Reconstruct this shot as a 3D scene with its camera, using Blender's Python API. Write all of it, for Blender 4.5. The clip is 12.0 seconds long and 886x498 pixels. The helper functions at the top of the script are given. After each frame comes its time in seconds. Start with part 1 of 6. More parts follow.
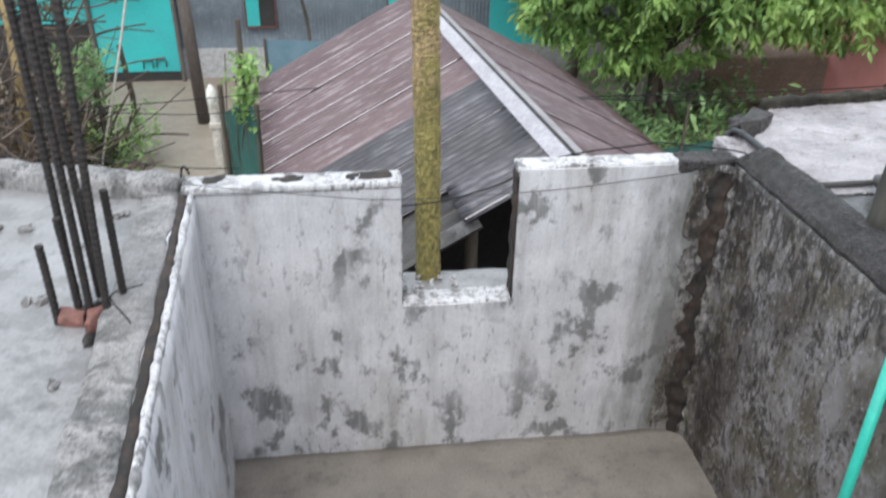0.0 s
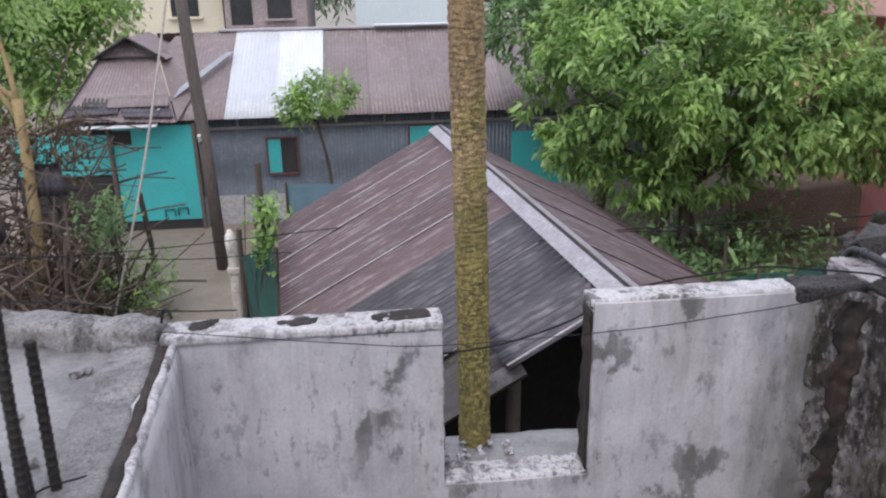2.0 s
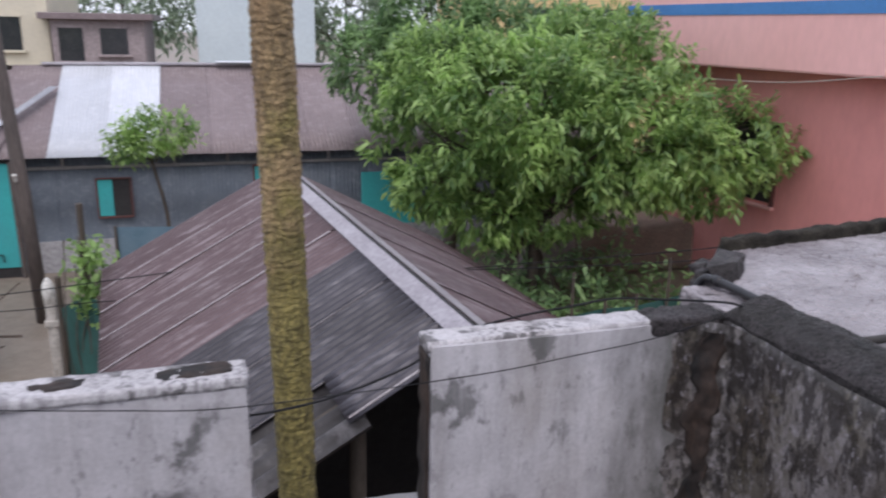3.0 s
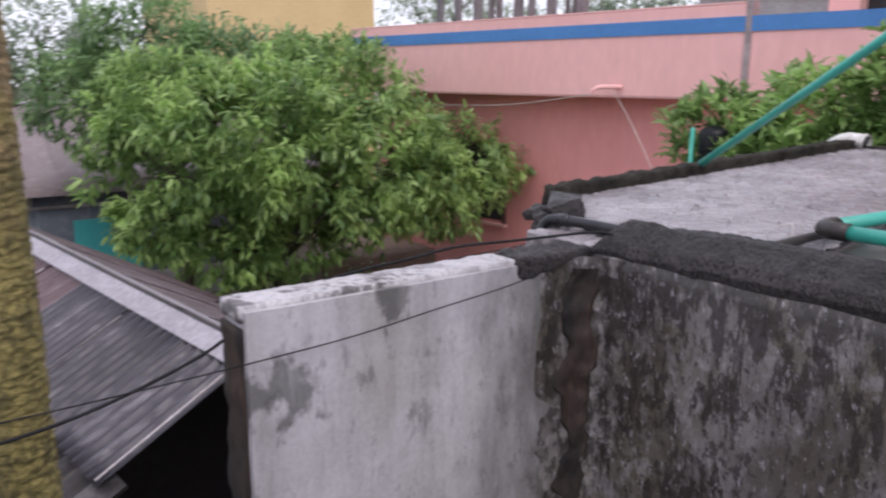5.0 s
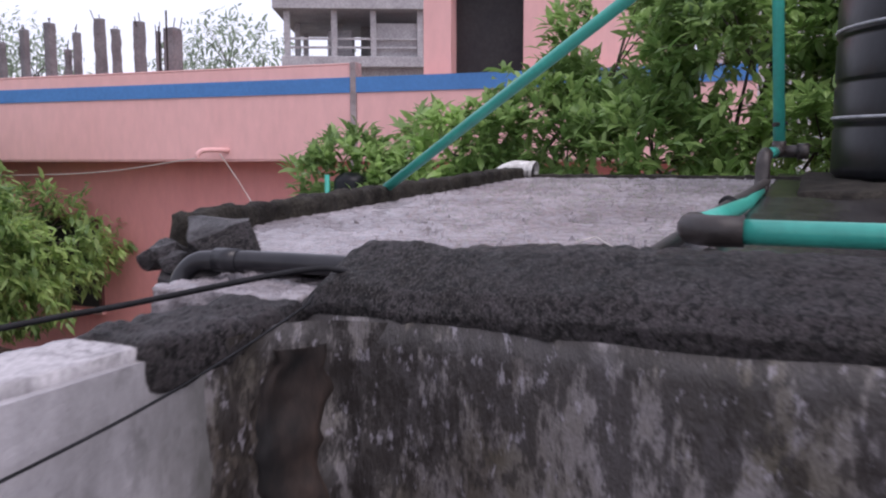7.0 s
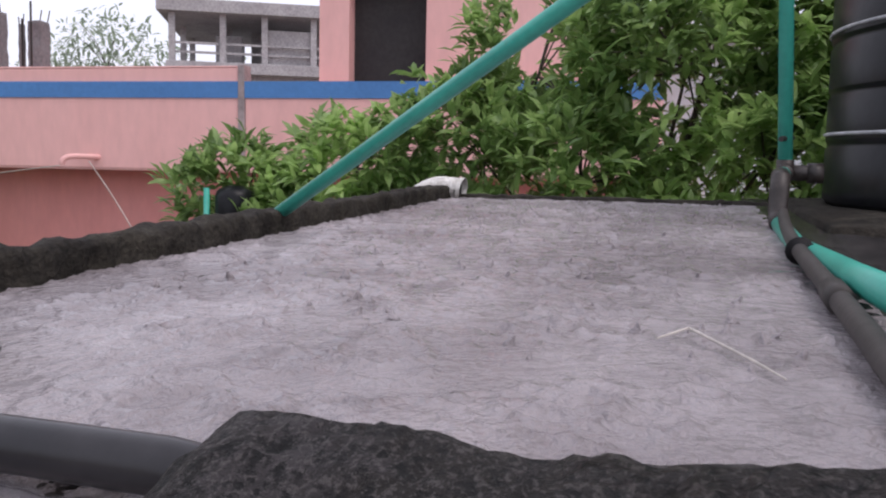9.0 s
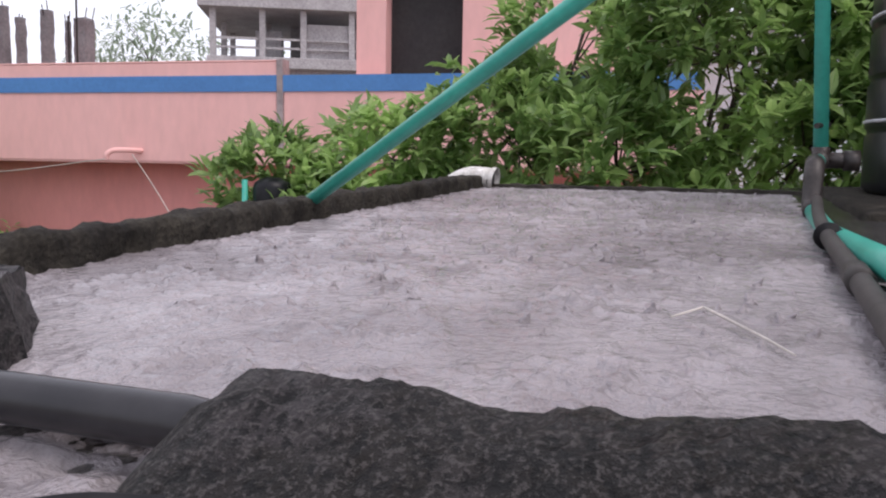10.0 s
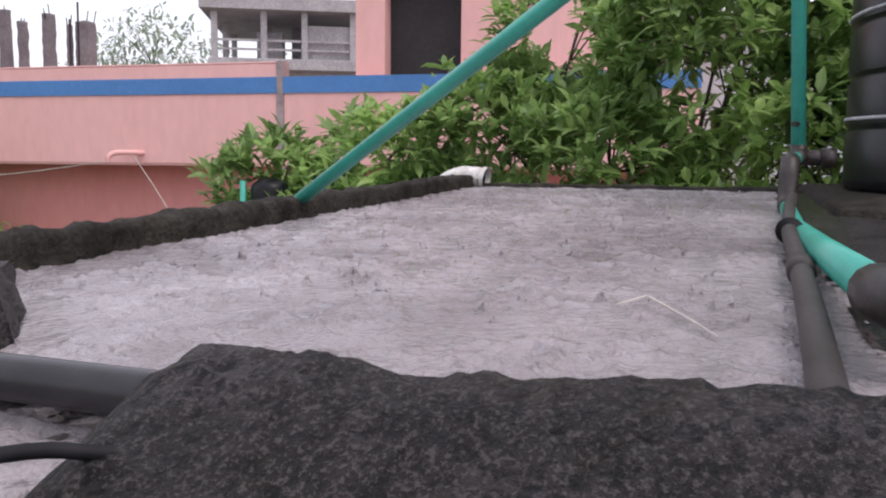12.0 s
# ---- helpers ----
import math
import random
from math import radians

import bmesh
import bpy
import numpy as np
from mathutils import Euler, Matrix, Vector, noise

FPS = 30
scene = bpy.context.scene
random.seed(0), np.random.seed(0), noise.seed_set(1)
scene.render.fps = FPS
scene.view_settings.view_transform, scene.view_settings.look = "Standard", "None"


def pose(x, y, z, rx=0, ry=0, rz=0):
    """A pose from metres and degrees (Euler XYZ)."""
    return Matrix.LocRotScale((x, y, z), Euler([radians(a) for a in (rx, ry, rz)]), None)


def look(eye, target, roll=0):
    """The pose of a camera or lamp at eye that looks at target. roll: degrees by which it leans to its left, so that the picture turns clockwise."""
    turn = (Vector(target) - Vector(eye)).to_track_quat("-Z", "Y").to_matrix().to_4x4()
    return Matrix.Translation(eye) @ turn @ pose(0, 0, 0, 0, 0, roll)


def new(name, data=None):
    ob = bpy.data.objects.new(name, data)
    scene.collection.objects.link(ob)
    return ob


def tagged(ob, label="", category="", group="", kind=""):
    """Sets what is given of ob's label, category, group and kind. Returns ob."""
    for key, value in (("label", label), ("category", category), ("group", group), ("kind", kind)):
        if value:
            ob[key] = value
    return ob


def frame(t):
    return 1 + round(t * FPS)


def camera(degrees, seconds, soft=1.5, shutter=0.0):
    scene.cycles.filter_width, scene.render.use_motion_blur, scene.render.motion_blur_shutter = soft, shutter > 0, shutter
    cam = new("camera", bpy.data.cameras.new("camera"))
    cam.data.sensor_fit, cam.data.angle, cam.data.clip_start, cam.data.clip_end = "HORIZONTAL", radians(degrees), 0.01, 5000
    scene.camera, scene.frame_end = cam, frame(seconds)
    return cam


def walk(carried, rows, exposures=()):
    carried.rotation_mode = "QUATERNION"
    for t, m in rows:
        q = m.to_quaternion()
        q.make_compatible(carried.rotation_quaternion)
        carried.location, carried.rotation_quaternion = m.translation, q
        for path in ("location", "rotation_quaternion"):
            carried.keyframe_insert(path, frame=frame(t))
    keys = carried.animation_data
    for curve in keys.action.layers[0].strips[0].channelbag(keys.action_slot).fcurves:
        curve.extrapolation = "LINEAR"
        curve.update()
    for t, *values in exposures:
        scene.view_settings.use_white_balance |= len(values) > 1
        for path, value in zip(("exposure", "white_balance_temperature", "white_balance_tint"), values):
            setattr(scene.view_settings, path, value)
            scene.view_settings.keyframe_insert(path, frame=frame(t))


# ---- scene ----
cam = camera(58.8, 12.0, soft=2.1, shutter=0.4)
PATH = [
    (0, (0.254, 0.258, 2.298), (0.48, 1.987, 1.319), 1.0),
    (0.5, (0.213, 0.399, 2.283), (0.515, 2.197, 1.459), 0.2),
    (1, (0.251, 0.532, 2.189), (0.473, 2.396, 1.501), 0.2),
    (1.5, (0.253, 0.656, 2.151), (0.423, 2.529, 1.47), 0.8),
    (2, (0.24, 0.796, 2.048), (0.429, 2.678, 1.399), -1.0),
    (2.5, (0.295, 0.947, 1.978), (0.557, 2.842, 1.394), -1.7),
    (3, (0.379, 1.087, 1.923), (0.932, 2.93, 1.379), 1.0),
    (3.2, (0.394, 1.12, 1.913), (1.008, 2.936, 1.345), 1.2),
    (4.8, (0.37, 1.494, 1.614), (1.402, 3.15, 1.173), 1.0),
    (5, (0.385, 1.556, 1.577), (1.547, 3.129, 1.157), 0.4),
    (5.5, (0.484, 1.706, 1.5), (1.769, 3.179, 1.075), -1.1),
    (6, (0.661, 1.873, 1.444), (2.178, 3.111, 1.037), 0.2),
    (6.5, (0.794, 2.057, 1.389), (2.541, 2.999, 1.14), 0.0),
    (7, (0.959, 2.217, 1.376), (2.756, 3.067, 1.149), -0.1),
    (7.5, (1.186, 2.317, 1.388), (3.01, 3.112, 1.193), -0.3),
    (7.7, (1.252, 2.356, 1.388), (3.087, 3.124, 1.197), -0.2),
    (9.3, (1.458, 2.507, 1.374), (3.361, 3.092, 1.186), 1.3),
    (9.5, (1.451, 2.499, 1.373), (3.338, 3.133, 1.18), 1.2),
    (10, (1.442, 2.482, 1.368), (3.309, 3.167, 1.16), 1.0),
    (10.5, (1.433, 2.468, 1.369), (3.298, 3.156, 1.153), 1.2),
    (11, (1.428, 2.451, 1.369), (3.292, 3.143, 1.156), 1.0),
    (11.5, (1.419, 2.439, 1.368), (3.283, 3.132, 1.158), 0.9),
    (12, (1.413, 2.434, 1.368), (3.278, 3.127, 1.16), 0.6),
]
walk(cam, [(t, look(eye, target, roll)) for t, eye, target, roll in PATH],
     ((0, 0.85, 6200, 2), (0.5, 0.82, 6200, 3), (1.0, 0.42, 6250, 8), (1.5, 0.52, 6200, 10), (2.2, 0.22, 6150, 13), (2.5, 0.22, 6100, 13), (3.2, 0.0, 6150, 16), (5, 0.12, 6300, 18),
      (5.6, 0.56, 6400, 18), (6.5, 0.05, 6200, 21), (7, -0.02, 6200, 23), (7.7, -0.24, 6050, 23), (9.5, 0.04, 6550, 18), (10.5, 0.14, 6500, 18), (12, 0.12, 6550, 18)))

# ---- world, sun ----
world = bpy.data.worlds.new("overcast_sky")
scene.world = world
world.use_nodes = True
wn, wl = world.node_tree.nodes, world.node_tree.links
wn.clear()
sky = wn.new("ShaderNodeTexSky")
sky.sky_type, sky.sun_disc = "NISHITA", False
sky.sun_elevation, sky.sun_rotation = radians(58), radians(200)
sky.air_density, sky.dust_density, sky.ozone_density = 1.0, 6.0, 1.0
sky_bg, cloud_bg, sky_mix, wout = (wn.new(k) for k in ("ShaderNodeBackground", "ShaderNodeBackground", "ShaderNodeAddShader", "ShaderNodeOutputWorld"))
sky_bg.inputs["Strength"].default_value = 0.05
cloud_bg.inputs["Color"].default_value = (0.92, 0.95, 1.02, 1)
cloud_bg.inputs["Strength"].default_value = 1.02
wl.new(sky.outputs[0], sky_bg.inputs["Color"])
wl.new(sky_bg.outputs[0], sky_mix.inputs[0])
wl.new(cloud_bg.outputs[0], sky_mix.inputs[1])
wl.new(sky_mix.outputs[0], wout.inputs["Surface"])
sun = new("sun", bpy.data.lights.new("sun", "SUN"))
sun.data.energy, sun.data.angle, sun.data.color = 0.7, radians(25), (1.0, 0.98, 0.95)
sun.matrix_world = look((-3, -8, 14), (0, 0, 0))


# ---- materials ----
def nodes_of(name):
    m = bpy.data.materials.new(name)
    m.use_nodes = True
    n, l = m.node_tree.nodes, m.node_tree.links
    return m, n, l, n["Principled BSDF"]


def position(n, l, scale=(1, 1, 1)):
    geo, mp = n.new("ShaderNodeNewGeometry"), n.new("ShaderNodeMapping")
    mp.inputs["Scale"].default_value = scale
    l.new(geo.outputs["Position"], mp.inputs["Vector"])
    return mp.outputs["Vector"]


def noise_tex(n, l, scale, stretch=(1, 1, 1), detail=5.0, rough=0.6):
    tex = n.new("ShaderNodeTexNoise")
    tex.inputs["Scale"].default_value, tex.inputs["Detail"].default_value, tex.inputs["Roughness"].default_value = scale, detail, rough
    l.new(position(n, l, stretch), tex.inputs["Vector"])
    return tex.outputs["Fac"]


def ramp(n, l, fac, lo, hi, a=0.0, b=1.0):
    r = n.new("ShaderNodeMapRange")
    for key, v in (("From Min", lo), ("From Max", hi), ("To Min", a), ("To Max", b)):
        r.inputs[key].default_value = v
    l.new(fac, r.inputs["Value"])
    return r.outputs["Result"]


def blend(n, l, fac, a, b, kind="MIX"):
    m = n.new("ShaderNodeMix")
    m.data_type, m.blend_type = "RGBA", kind
    for key, v in ((0, fac), (6, a), (7, b)):
        if isinstance(v, (int, float)):
            m.inputs[key].default_value = v
        elif isinstance(v, tuple):
            m.inputs[key].default_value = (*v, 1)
        else:
            l.new(v, m.inputs[key])
    return m.outputs[2]


def times(n, l, a, b):
    m = n.new("ShaderNodeMath")
    m.operation = "MULTIPLY"
    for k, v in enumerate((a, b)):
        if isinstance(v, (int, float)):
            m.inputs[k].default_value = v
        else:
            l.new(v, m.inputs[k])
    return m.outputs[0]


def add(n, l, a, b):
    m = n.new("ShaderNodeMath")
    m.operation = "ADD"
    l.new(a, m.inputs[0])
    l.new(b, m.inputs[1])
    return m.outputs[0]


def position_z(n, l):
    geo, xyz = n.new("ShaderNodeNewGeometry"), n.new("ShaderNodeSeparateXYZ")
    l.new(geo.outputs["Position"], xyz.inputs[0])
    return xyz.outputs["Z"]


def bump(n, l, bsdf, height, strength, distance):
    b = n.new("ShaderNodeBump")
    b.inputs["Strength"].default_value, b.inputs["Distance"].default_value = strength, distance
    l.new(height, b.inputs["Height"])
    l.new(b.outputs["Normal"], bsdf.inputs["Normal"])


def surface(name, c1, c2, scale=3.0, fine=40.0, rough=0.7, metal=0.0, relief=0.3, depth=0.004, vary=0.0, island=0.0, stretch=(1, 1, 1), spec=0.5, grain=0.25):
    """A plain weathered surface: two colours in large patches, a fine grain, relief; vary: by object, island: by piece."""
    m, n, l, bsdf = nodes_of(name)
    col = blend(n, l, ramp(n, l, noise_tex(n, l, scale, stretch), 0.35, 0.65), c1, c2)
    fine_fac = noise_tex(n, l, fine, stretch, 4.0)
    shade = ramp(n, l, fine_fac, 0.3, 0.7, 1 - grain, 1 + grain)
    if vary:
        info = n.new("ShaderNodeObjectInfo")
        shade = times(n, l, shade, ramp(n, l, info.outputs["Random"], 0, 1, 1 - vary, 1 + vary))
    if island:
        geo = n.new("ShaderNodeNewGeometry")
        shade = times(n, l, shade, ramp(n, l, geo.outputs["Random Per Island"], 0, 1, 1 - island, 1 + island))
    both = n.new("ShaderNodeVectorMath")
    both.operation = "SCALE"
    l.new(col, both.inputs[0])
    l.new(shade, both.inputs["Scale"])
    l.new(both.outputs[0], bsdf.inputs["Base Color"])
    bsdf.inputs["Roughness"].default_value, bsdf.inputs["Metallic"].default_value = rough, metal
    bsdf.inputs["Specular IOR Level"].default_value = spec
    if relief:
        bump(n, l, bsdf, fine_fac, relief, depth)
    return m


def corner_darkening(n, l, col):
    """Grey-green runoff stain and painted shade in one, growing towards the corner, ragged towards the pale plaster."""
    geo, xyz = n.new("ShaderNodeNewGeometry"), n.new("ShaderNodeSeparateXYZ")
    l.new(geo.outputs["Position"], xyz.inputs[0])
    # darker with x: part stain, part shade put into the plaster colour
    edge = add(n, l, ramp(n, l, xyz.outputs["X"], 1.15, 1.5, -0.25, 0.3), noise_tex(n, l, 6.0, (1, 1, 0.35), 6, 0.65))
    return blend(n, l, ramp(n, l, edge, 0.42, 0.72, 0, 0.82), col, (0.078, 0.076, 0.068))


def weathered(name, pale, dark, brown, patch=(0.58, 0.68), streak=(0.5, 0.75), speck=(0.55, 0.7), rough=0.75, amounts=(0.8, 0.4, 0.5), brown_at=(0.55, 0.7), grit_at=(90.0, 0.4, 0.004), blot_scale=8.5, speck_scale=34.0, grain=0.14, run_scale=9.0, dark_corner=False):
    """Lime plaster gone mouldy in the rain: patches, long vertical runs, and small black specks."""
    m, n, l, bsdf = nodes_of(name)
    col = blend(n, l, ramp(n, l, noise_tex(n, l, 5.0, detail=6), 0.35, 0.65), pale, tuple(c * 0.78 for c in pale))
    col = blend(n, l, times(n, l, ramp(n, l, noise_tex(n, l, 2.1, (1, 1, 0.6), 5), *brown_at), 0.6), col, brown)
    run = ramp(n, l, noise_tex(n, l, run_scale, (1, 1, 0.12), 5), *streak)
    col = blend(n, l, times(n, l, run, amounts[1]), col, tuple(0.5 * (a + b) for a, b in zip(dark, brown)))
    blot = times(n, l, ramp(n, l, noise_tex(n, l, blot_scale, (1, 1, 0.75), 7, 0.62), *patch), ramp(n, l, noise_tex(n, l, 1.9), 0.38, 0.52, 0.25, 1))
    col = blend(n, l, times(n, l, blot, amounts[0]), col, dark)
    col = blend(n, l, times(n, l, ramp(n, l, noise_tex(n, l, 20.0, (1, 1, 0.1), 4), 0.5, 0.7), amounts[1]), col, tuple(min(1, 1.12 * c) for c in pale))
    tiny = ramp(n, l, noise_tex(n, l, speck_scale * 3.1, (1, 1, 0.8), 4, 0.65), 0.35, 0.65, 1 - grain, 1 + grain)
    sc = n.new("ShaderNodeVectorMath")
    sc.operation = "SCALE"
    l.new(col, sc.inputs[0])
    l.new(tiny, sc.inputs["Scale"])
    col = sc.outputs[0]
    spot_fac = noise_tex(n, l, speck_scale, (1, 1, 0.45), 6, 0.7)
    spot = times(n, l, ramp(n, l, spot_fac, *speck), ramp(n, l, noise_tex(n, l, 3.0), 0.4, 0.6, 0.15, 1))
    col = blend(n, l, times(n, l, spot, amounts[2]), col, tuple(c * 0.6 for c in dark))
    if dark_corner:
        col = corner_darkening(n, l, col)
    l.new(col, bsdf.inputs["Base Color"])
    bsdf.inputs["Roughness"].default_value = rough
    grit = noise_tex(n, l, grit_at[0], (1, 1, 1), 5, 0.7)
    bump(n, l, bsdf, grit, grit_at[1], grit_at[2])
    return m


def leafy(name, c1, c2, rough=0.45):
    m, n, l, bsdf = nodes_of(name)
    geo = n.new("ShaderNodeNewGeometry")
    col = blend(n, l, geo.outputs["Random Per Island"], c1, c2)
    col = blend(n, l, times(n, l, ramp(n, l, noise_tex(n, l, 1.5, detail=3), 0.45, 0.62), 0.75), col, tuple(1.45 * c for c in c2))
    col = blend(n, l, times(n, l, ramp(n, l, noise_tex(n, l, 2.3, (1, 1.1, 0.9), 3), 0.5, 0.66), 0.7), col, tuple(0.55 * c for c in c1))
    l.new(col, bsdf.inputs["Base Color"])
    bsdf.inputs["Roughness"].default_value = rough
    trans = n.new("ShaderNodeBsdfTranslucent")
    l.new(col, trans.inputs["Color"])
    mix = n.new("ShaderNodeMixShader")
    mix.inputs[0].default_value = 0.5
    l.new(bsdf.outputs[0], mix.inputs[1])
    l.new(trans.outputs[0], mix.inputs[2])
    l.new(mix.outputs[0], n["Material Output"].inputs["Surface"])
    return m


def tin(name, c1, c2, c3, rough=0.45, metal=0.3, vary=0.15, run=(1, 1, 1)):
    """Old corrugated sheet: rust over zinc, streaked down the fall of the sheet."""
    m, n, l, bsdf = nodes_of(name)
    col = blend(n, l, ramp(n, l, noise_tex(n, l, 1.3), 0.35, 0.65), c1, c2)
    col = blend(n, l, times(n, l, ramp(n, l, noise_tex(n, l, 7.0, run, 6, 0.7), 0.52, 0.68), 0.75), col, c3)
    info = n.new("ShaderNodeObjectInfo")
    sc = n.new("ShaderNodeVectorMath")
    sc.operation = "SCALE"
    l.new(col, sc.inputs[0])
    l.new(times(n, l, ramp(n, l, info.outputs["Random"], 0, 1, 1 - vary, 1 + vary), ramp(n, l, noise_tex(n, l, 45.0), 0.3, 0.7, 0.85, 1.15)), sc.inputs["Scale"])
    l.new(sc.outputs[0], bsdf.inputs["Base Color"])
    bsdf.inputs["Metallic"].default_value = metal
    l.new(ramp(n, l, noise_tex(n, l, 12.0), 0.3, 0.7, rough - 0.12, rough + 0.2), bsdf.inputs["Roughness"])
    bump(n, l, bsdf, noise_tex(n, l, 60.0), 0.15, 0.003)
    return m


PLASTER = weathered("mouldy_white_plaster", (0.475, 0.456, 0.478), (0.058, 0.058, 0.055), (0.25, 0.225, 0.205), patch=(0.555, 0.60), streak=(0.48, 0.68), speck=(0.56, 0.62), amounts=(0.8, 0.34, 0.5), brown_at=(0.52, 0.68), blot_scale=6.5, grain=0.07)
FRONT_PLASTER = weathered("mouldy_white_plaster_dark_corner", (0.475, 0.456, 0.478), (0.058, 0.058, 0.055), (0.25, 0.225, 0.205), patch=(0.548, 0.605), streak=(0.48, 0.68), speck=(0.56, 0.62), amounts=(0.76, 0.4, 0.5), brown_at=(0.52, 0.68), blot_scale=7.6, grain=0.07, dark_corner=True)


def mould_wall():
    """Old plaster almost wholly black with mould: broad grey and black blots, short drips, flakes of pale lime."""
    m, n, l, bsdf = nodes_of("blackened_plaster")
    col = blend(n, l, ramp(n, l, noise_tex(n, l, 5.0, (1, 1, 0.8), 6), 0.40, 0.6), (0.19, 0.174, 0.172), (0.09, 0.078, 0.056))
    col = blend(n, l, ramp(n, l, noise_tex(n, l, 26.0, (1, 1, 0.7), 6, 0.68), 0.50, 0.62, 0, 0.7), col, (0.25, 0.232, 0.24))
    col = blend(n, l, ramp(n, l, noise_tex(n, l, 3.1, (1, 1, 0.6), 5), 0.50, 0.62, 0, 0.75), col, (0.048, 0.036, 0.028))
    geo, xyz = n.new("ShaderNodeNewGeometry"), n.new("ShaderNodeSeparateXYZ")
    l.new(geo.outputs["Position"], xyz.inputs[0])
    head = add(n, l, ramp(n, l, position_z(n, l), 0.98, 1.22, 0.0, 0.10), ramp(n, l, xyz.outputs["Y"], 1.3, 2.5, -0.06, 0.025))
    run = add(n, l, add(n, l, noise_tex(n, l, 42.0, (1, 1, 0.32), 7, 0.74), ramp(n, l, noise_tex(n, l, 11.0, (1, 1, 0.7), 5, 0.6), 0.35, 0.65, -0.075, 0.075)), head)
    col = blend(n, l, ramp(n, l, run, 0.53, 0.61, 0, 0.8), col, (0.016, 0.013, 0.012))
    flake = add(n, l, noise_tex(n, l, 50.0, (1, 1, 0.6), 6, 0.72), ramp(n, l, noise_tex(n, l, 7.0, (1, 1, 0.7), 5, 0.6), 0.35, 0.65, -0.10, 0.10))
    col = blend(n, l, ramp(n, l, add(n, l, flake, ramp(n, l, xyz.outputs["Y"], 1.3, 2.5, -0.05, 0.02)), 0.53, 0.60, 0, 0.8), col, (0.020, 0.016, 0.014))
    col = blend(n, l, ramp(n, l, noise_tex(n, l, 75.0, (1, 1, 0.5), 5, 0.7), 0.59, 0.65, 0, 0.6), col, (0.33, 0.31, 0.34))
    l.new(col, bsdf.inputs["Base Color"])
    l.new(ramp(n, l, run, 0.5, 0.6, 0.62, 0.35), bsdf.inputs["Roughness"])
    bump(n, l, bsdf, flake, 0.6, 0.008)
    return m


def grit_mortar():
    """Coarse weathered mortar: sandy grains, wet black patches, and pits with their shade in the colour."""
    m, n, l, bsdf = nodes_of("mossy_rough_mortar")
    col = blend(n, l, ramp(n, l, noise_tex(n, l, 7.0, (1, 0.5, 1), 6), 0.42, 0.6), (0.056, 0.047, 0.050), (0.022, 0.018, 0.015))
    col = blend(n, l, ramp(n, l, noise_tex(n, l, 15.0, (1, 0.5, 1), 7, 0.68), 0.48, 0.64, 0, 0.5), col, (0.118, 0.104, 0.112))
    col = blend(n, l, ramp(n, l, noise_tex(n, l, 26.0, (1, 0.55, 1), 7, 0.68), 0.49, 0.63, 0, 0.7), col, (0.011, 0.010, 0.010))
    pits = noise_tex(n, l, 150.0, (1, 1, 1), 6, 0.78)
    sand = noise_tex(n, l, 400.0, (1, 1, 1), 3, 0.7)
    col = blend(n, l, ramp(n, l, sand, 0.51, 0.59, 0, 0.55), col, (0.17, 0.155, 0.15))
    # low spots of the relief go near-black: shade painted into the pits
    col = blend(n, l, ramp(n, l, pits, 0.50, 0.43, 0, 0.95), col, (0.003, 0.003, 0.003))
    l.new(col, bsdf.inputs["Base Color"])
    l.new(ramp(n, l, noise_tex(n, l, 9.0), 0.4, 0.6, 0.32, 0.65), bsdf.inputs["Roughness"])
    bsdf.inputs["Specular IOR Level"].default_value = 0.35
    bump(n, l, bsdf, add(n, l, pits, times(n, l, sand, 0.3)), 1.0, 0.012)
    return m


BLACKENED = mould_wall()
CAPPING = weathered("wall_capping_mortar", (0.49, 0.47, 0.485), (0.05, 0.045, 0.045), (0.28, 0.25, 0.23), patch=(0.52, 0.58), speck=(0.5, 0.58), amounts=(0.8, 0.2, 0.8), blot_scale=14.0, speck_scale=60.0, grain=0.2)
GREYMORTAR = weathered("grey_damp_mortar", (0.235, 0.22, 0.22), (0.035, 0.033, 0.032), (0.12, 0.108, 0.098), patch=(0.46, 0.58), streak=(0.6, 0.9), speck=(0.5, 0.6), amounts=(0.7, 0.1, 0.8), blot_scale=12.0, speck_scale=60.0, grain=0.35)
KERB = grit_mortar()
DARKKERB = surface("black_mossy_mortar", (0.016, 0.014, 0.012), (0.045, 0.04, 0.032), 18, 130, 0.85, relief=0.9, depth=0.008, grain=0.5, spec=0.2)
SLAB = weathered("wet_roof_concrete", (0.235, 0.224, 0.228), (0.06, 0.057, 0.057), (0.16, 0.145, 0.138), patch=(0.49, 0.6), streak=(0.6, 0.9), amounts=(0.5, 0.15, 0.5), rough=0.4)
WETSLAB = surface("wet_black_roof_mortar", (0.022, 0.02, 0.019), (0.045, 0.04, 0.038), 14, 70, 0.22, relief=0.6, grain=0.4)
FLOOR = weathered("damp_floor_concrete", (0.19, 0.165, 0.145), (0.06, 0.053, 0.05), (0.13, 0.108, 0.092), patch=(0.5, 0.7), amounts=(0.5, 0.1, 0.5), rough=0.5)
BROWNSTAIN = surface("brown_peeled_render", (0.006, 0.005, 0.005), (0.036, 0.022, 0.016), 16, 70, 0.8, relief=0.5, stretch=(1, 1, 0.4), grain=0.5)
RUST_TIN = tin("rusty_brown_sheet", (0.088, 0.056, 0.060), (0.115, 0.078, 0.082), (0.27, 0.225, 0.235), metal=0.25, rough=0.42, run=(0.3, 2.2, 0.3))
ZINC_TIN = tin("grey_zinc_sheet", (0.052, 0.048, 0.058), (0.036, 0.033, 0.040), (0.145, 0.138, 0.155), metal=0.3, rough=0.42, run=(0.25, 2.5, 0.25))
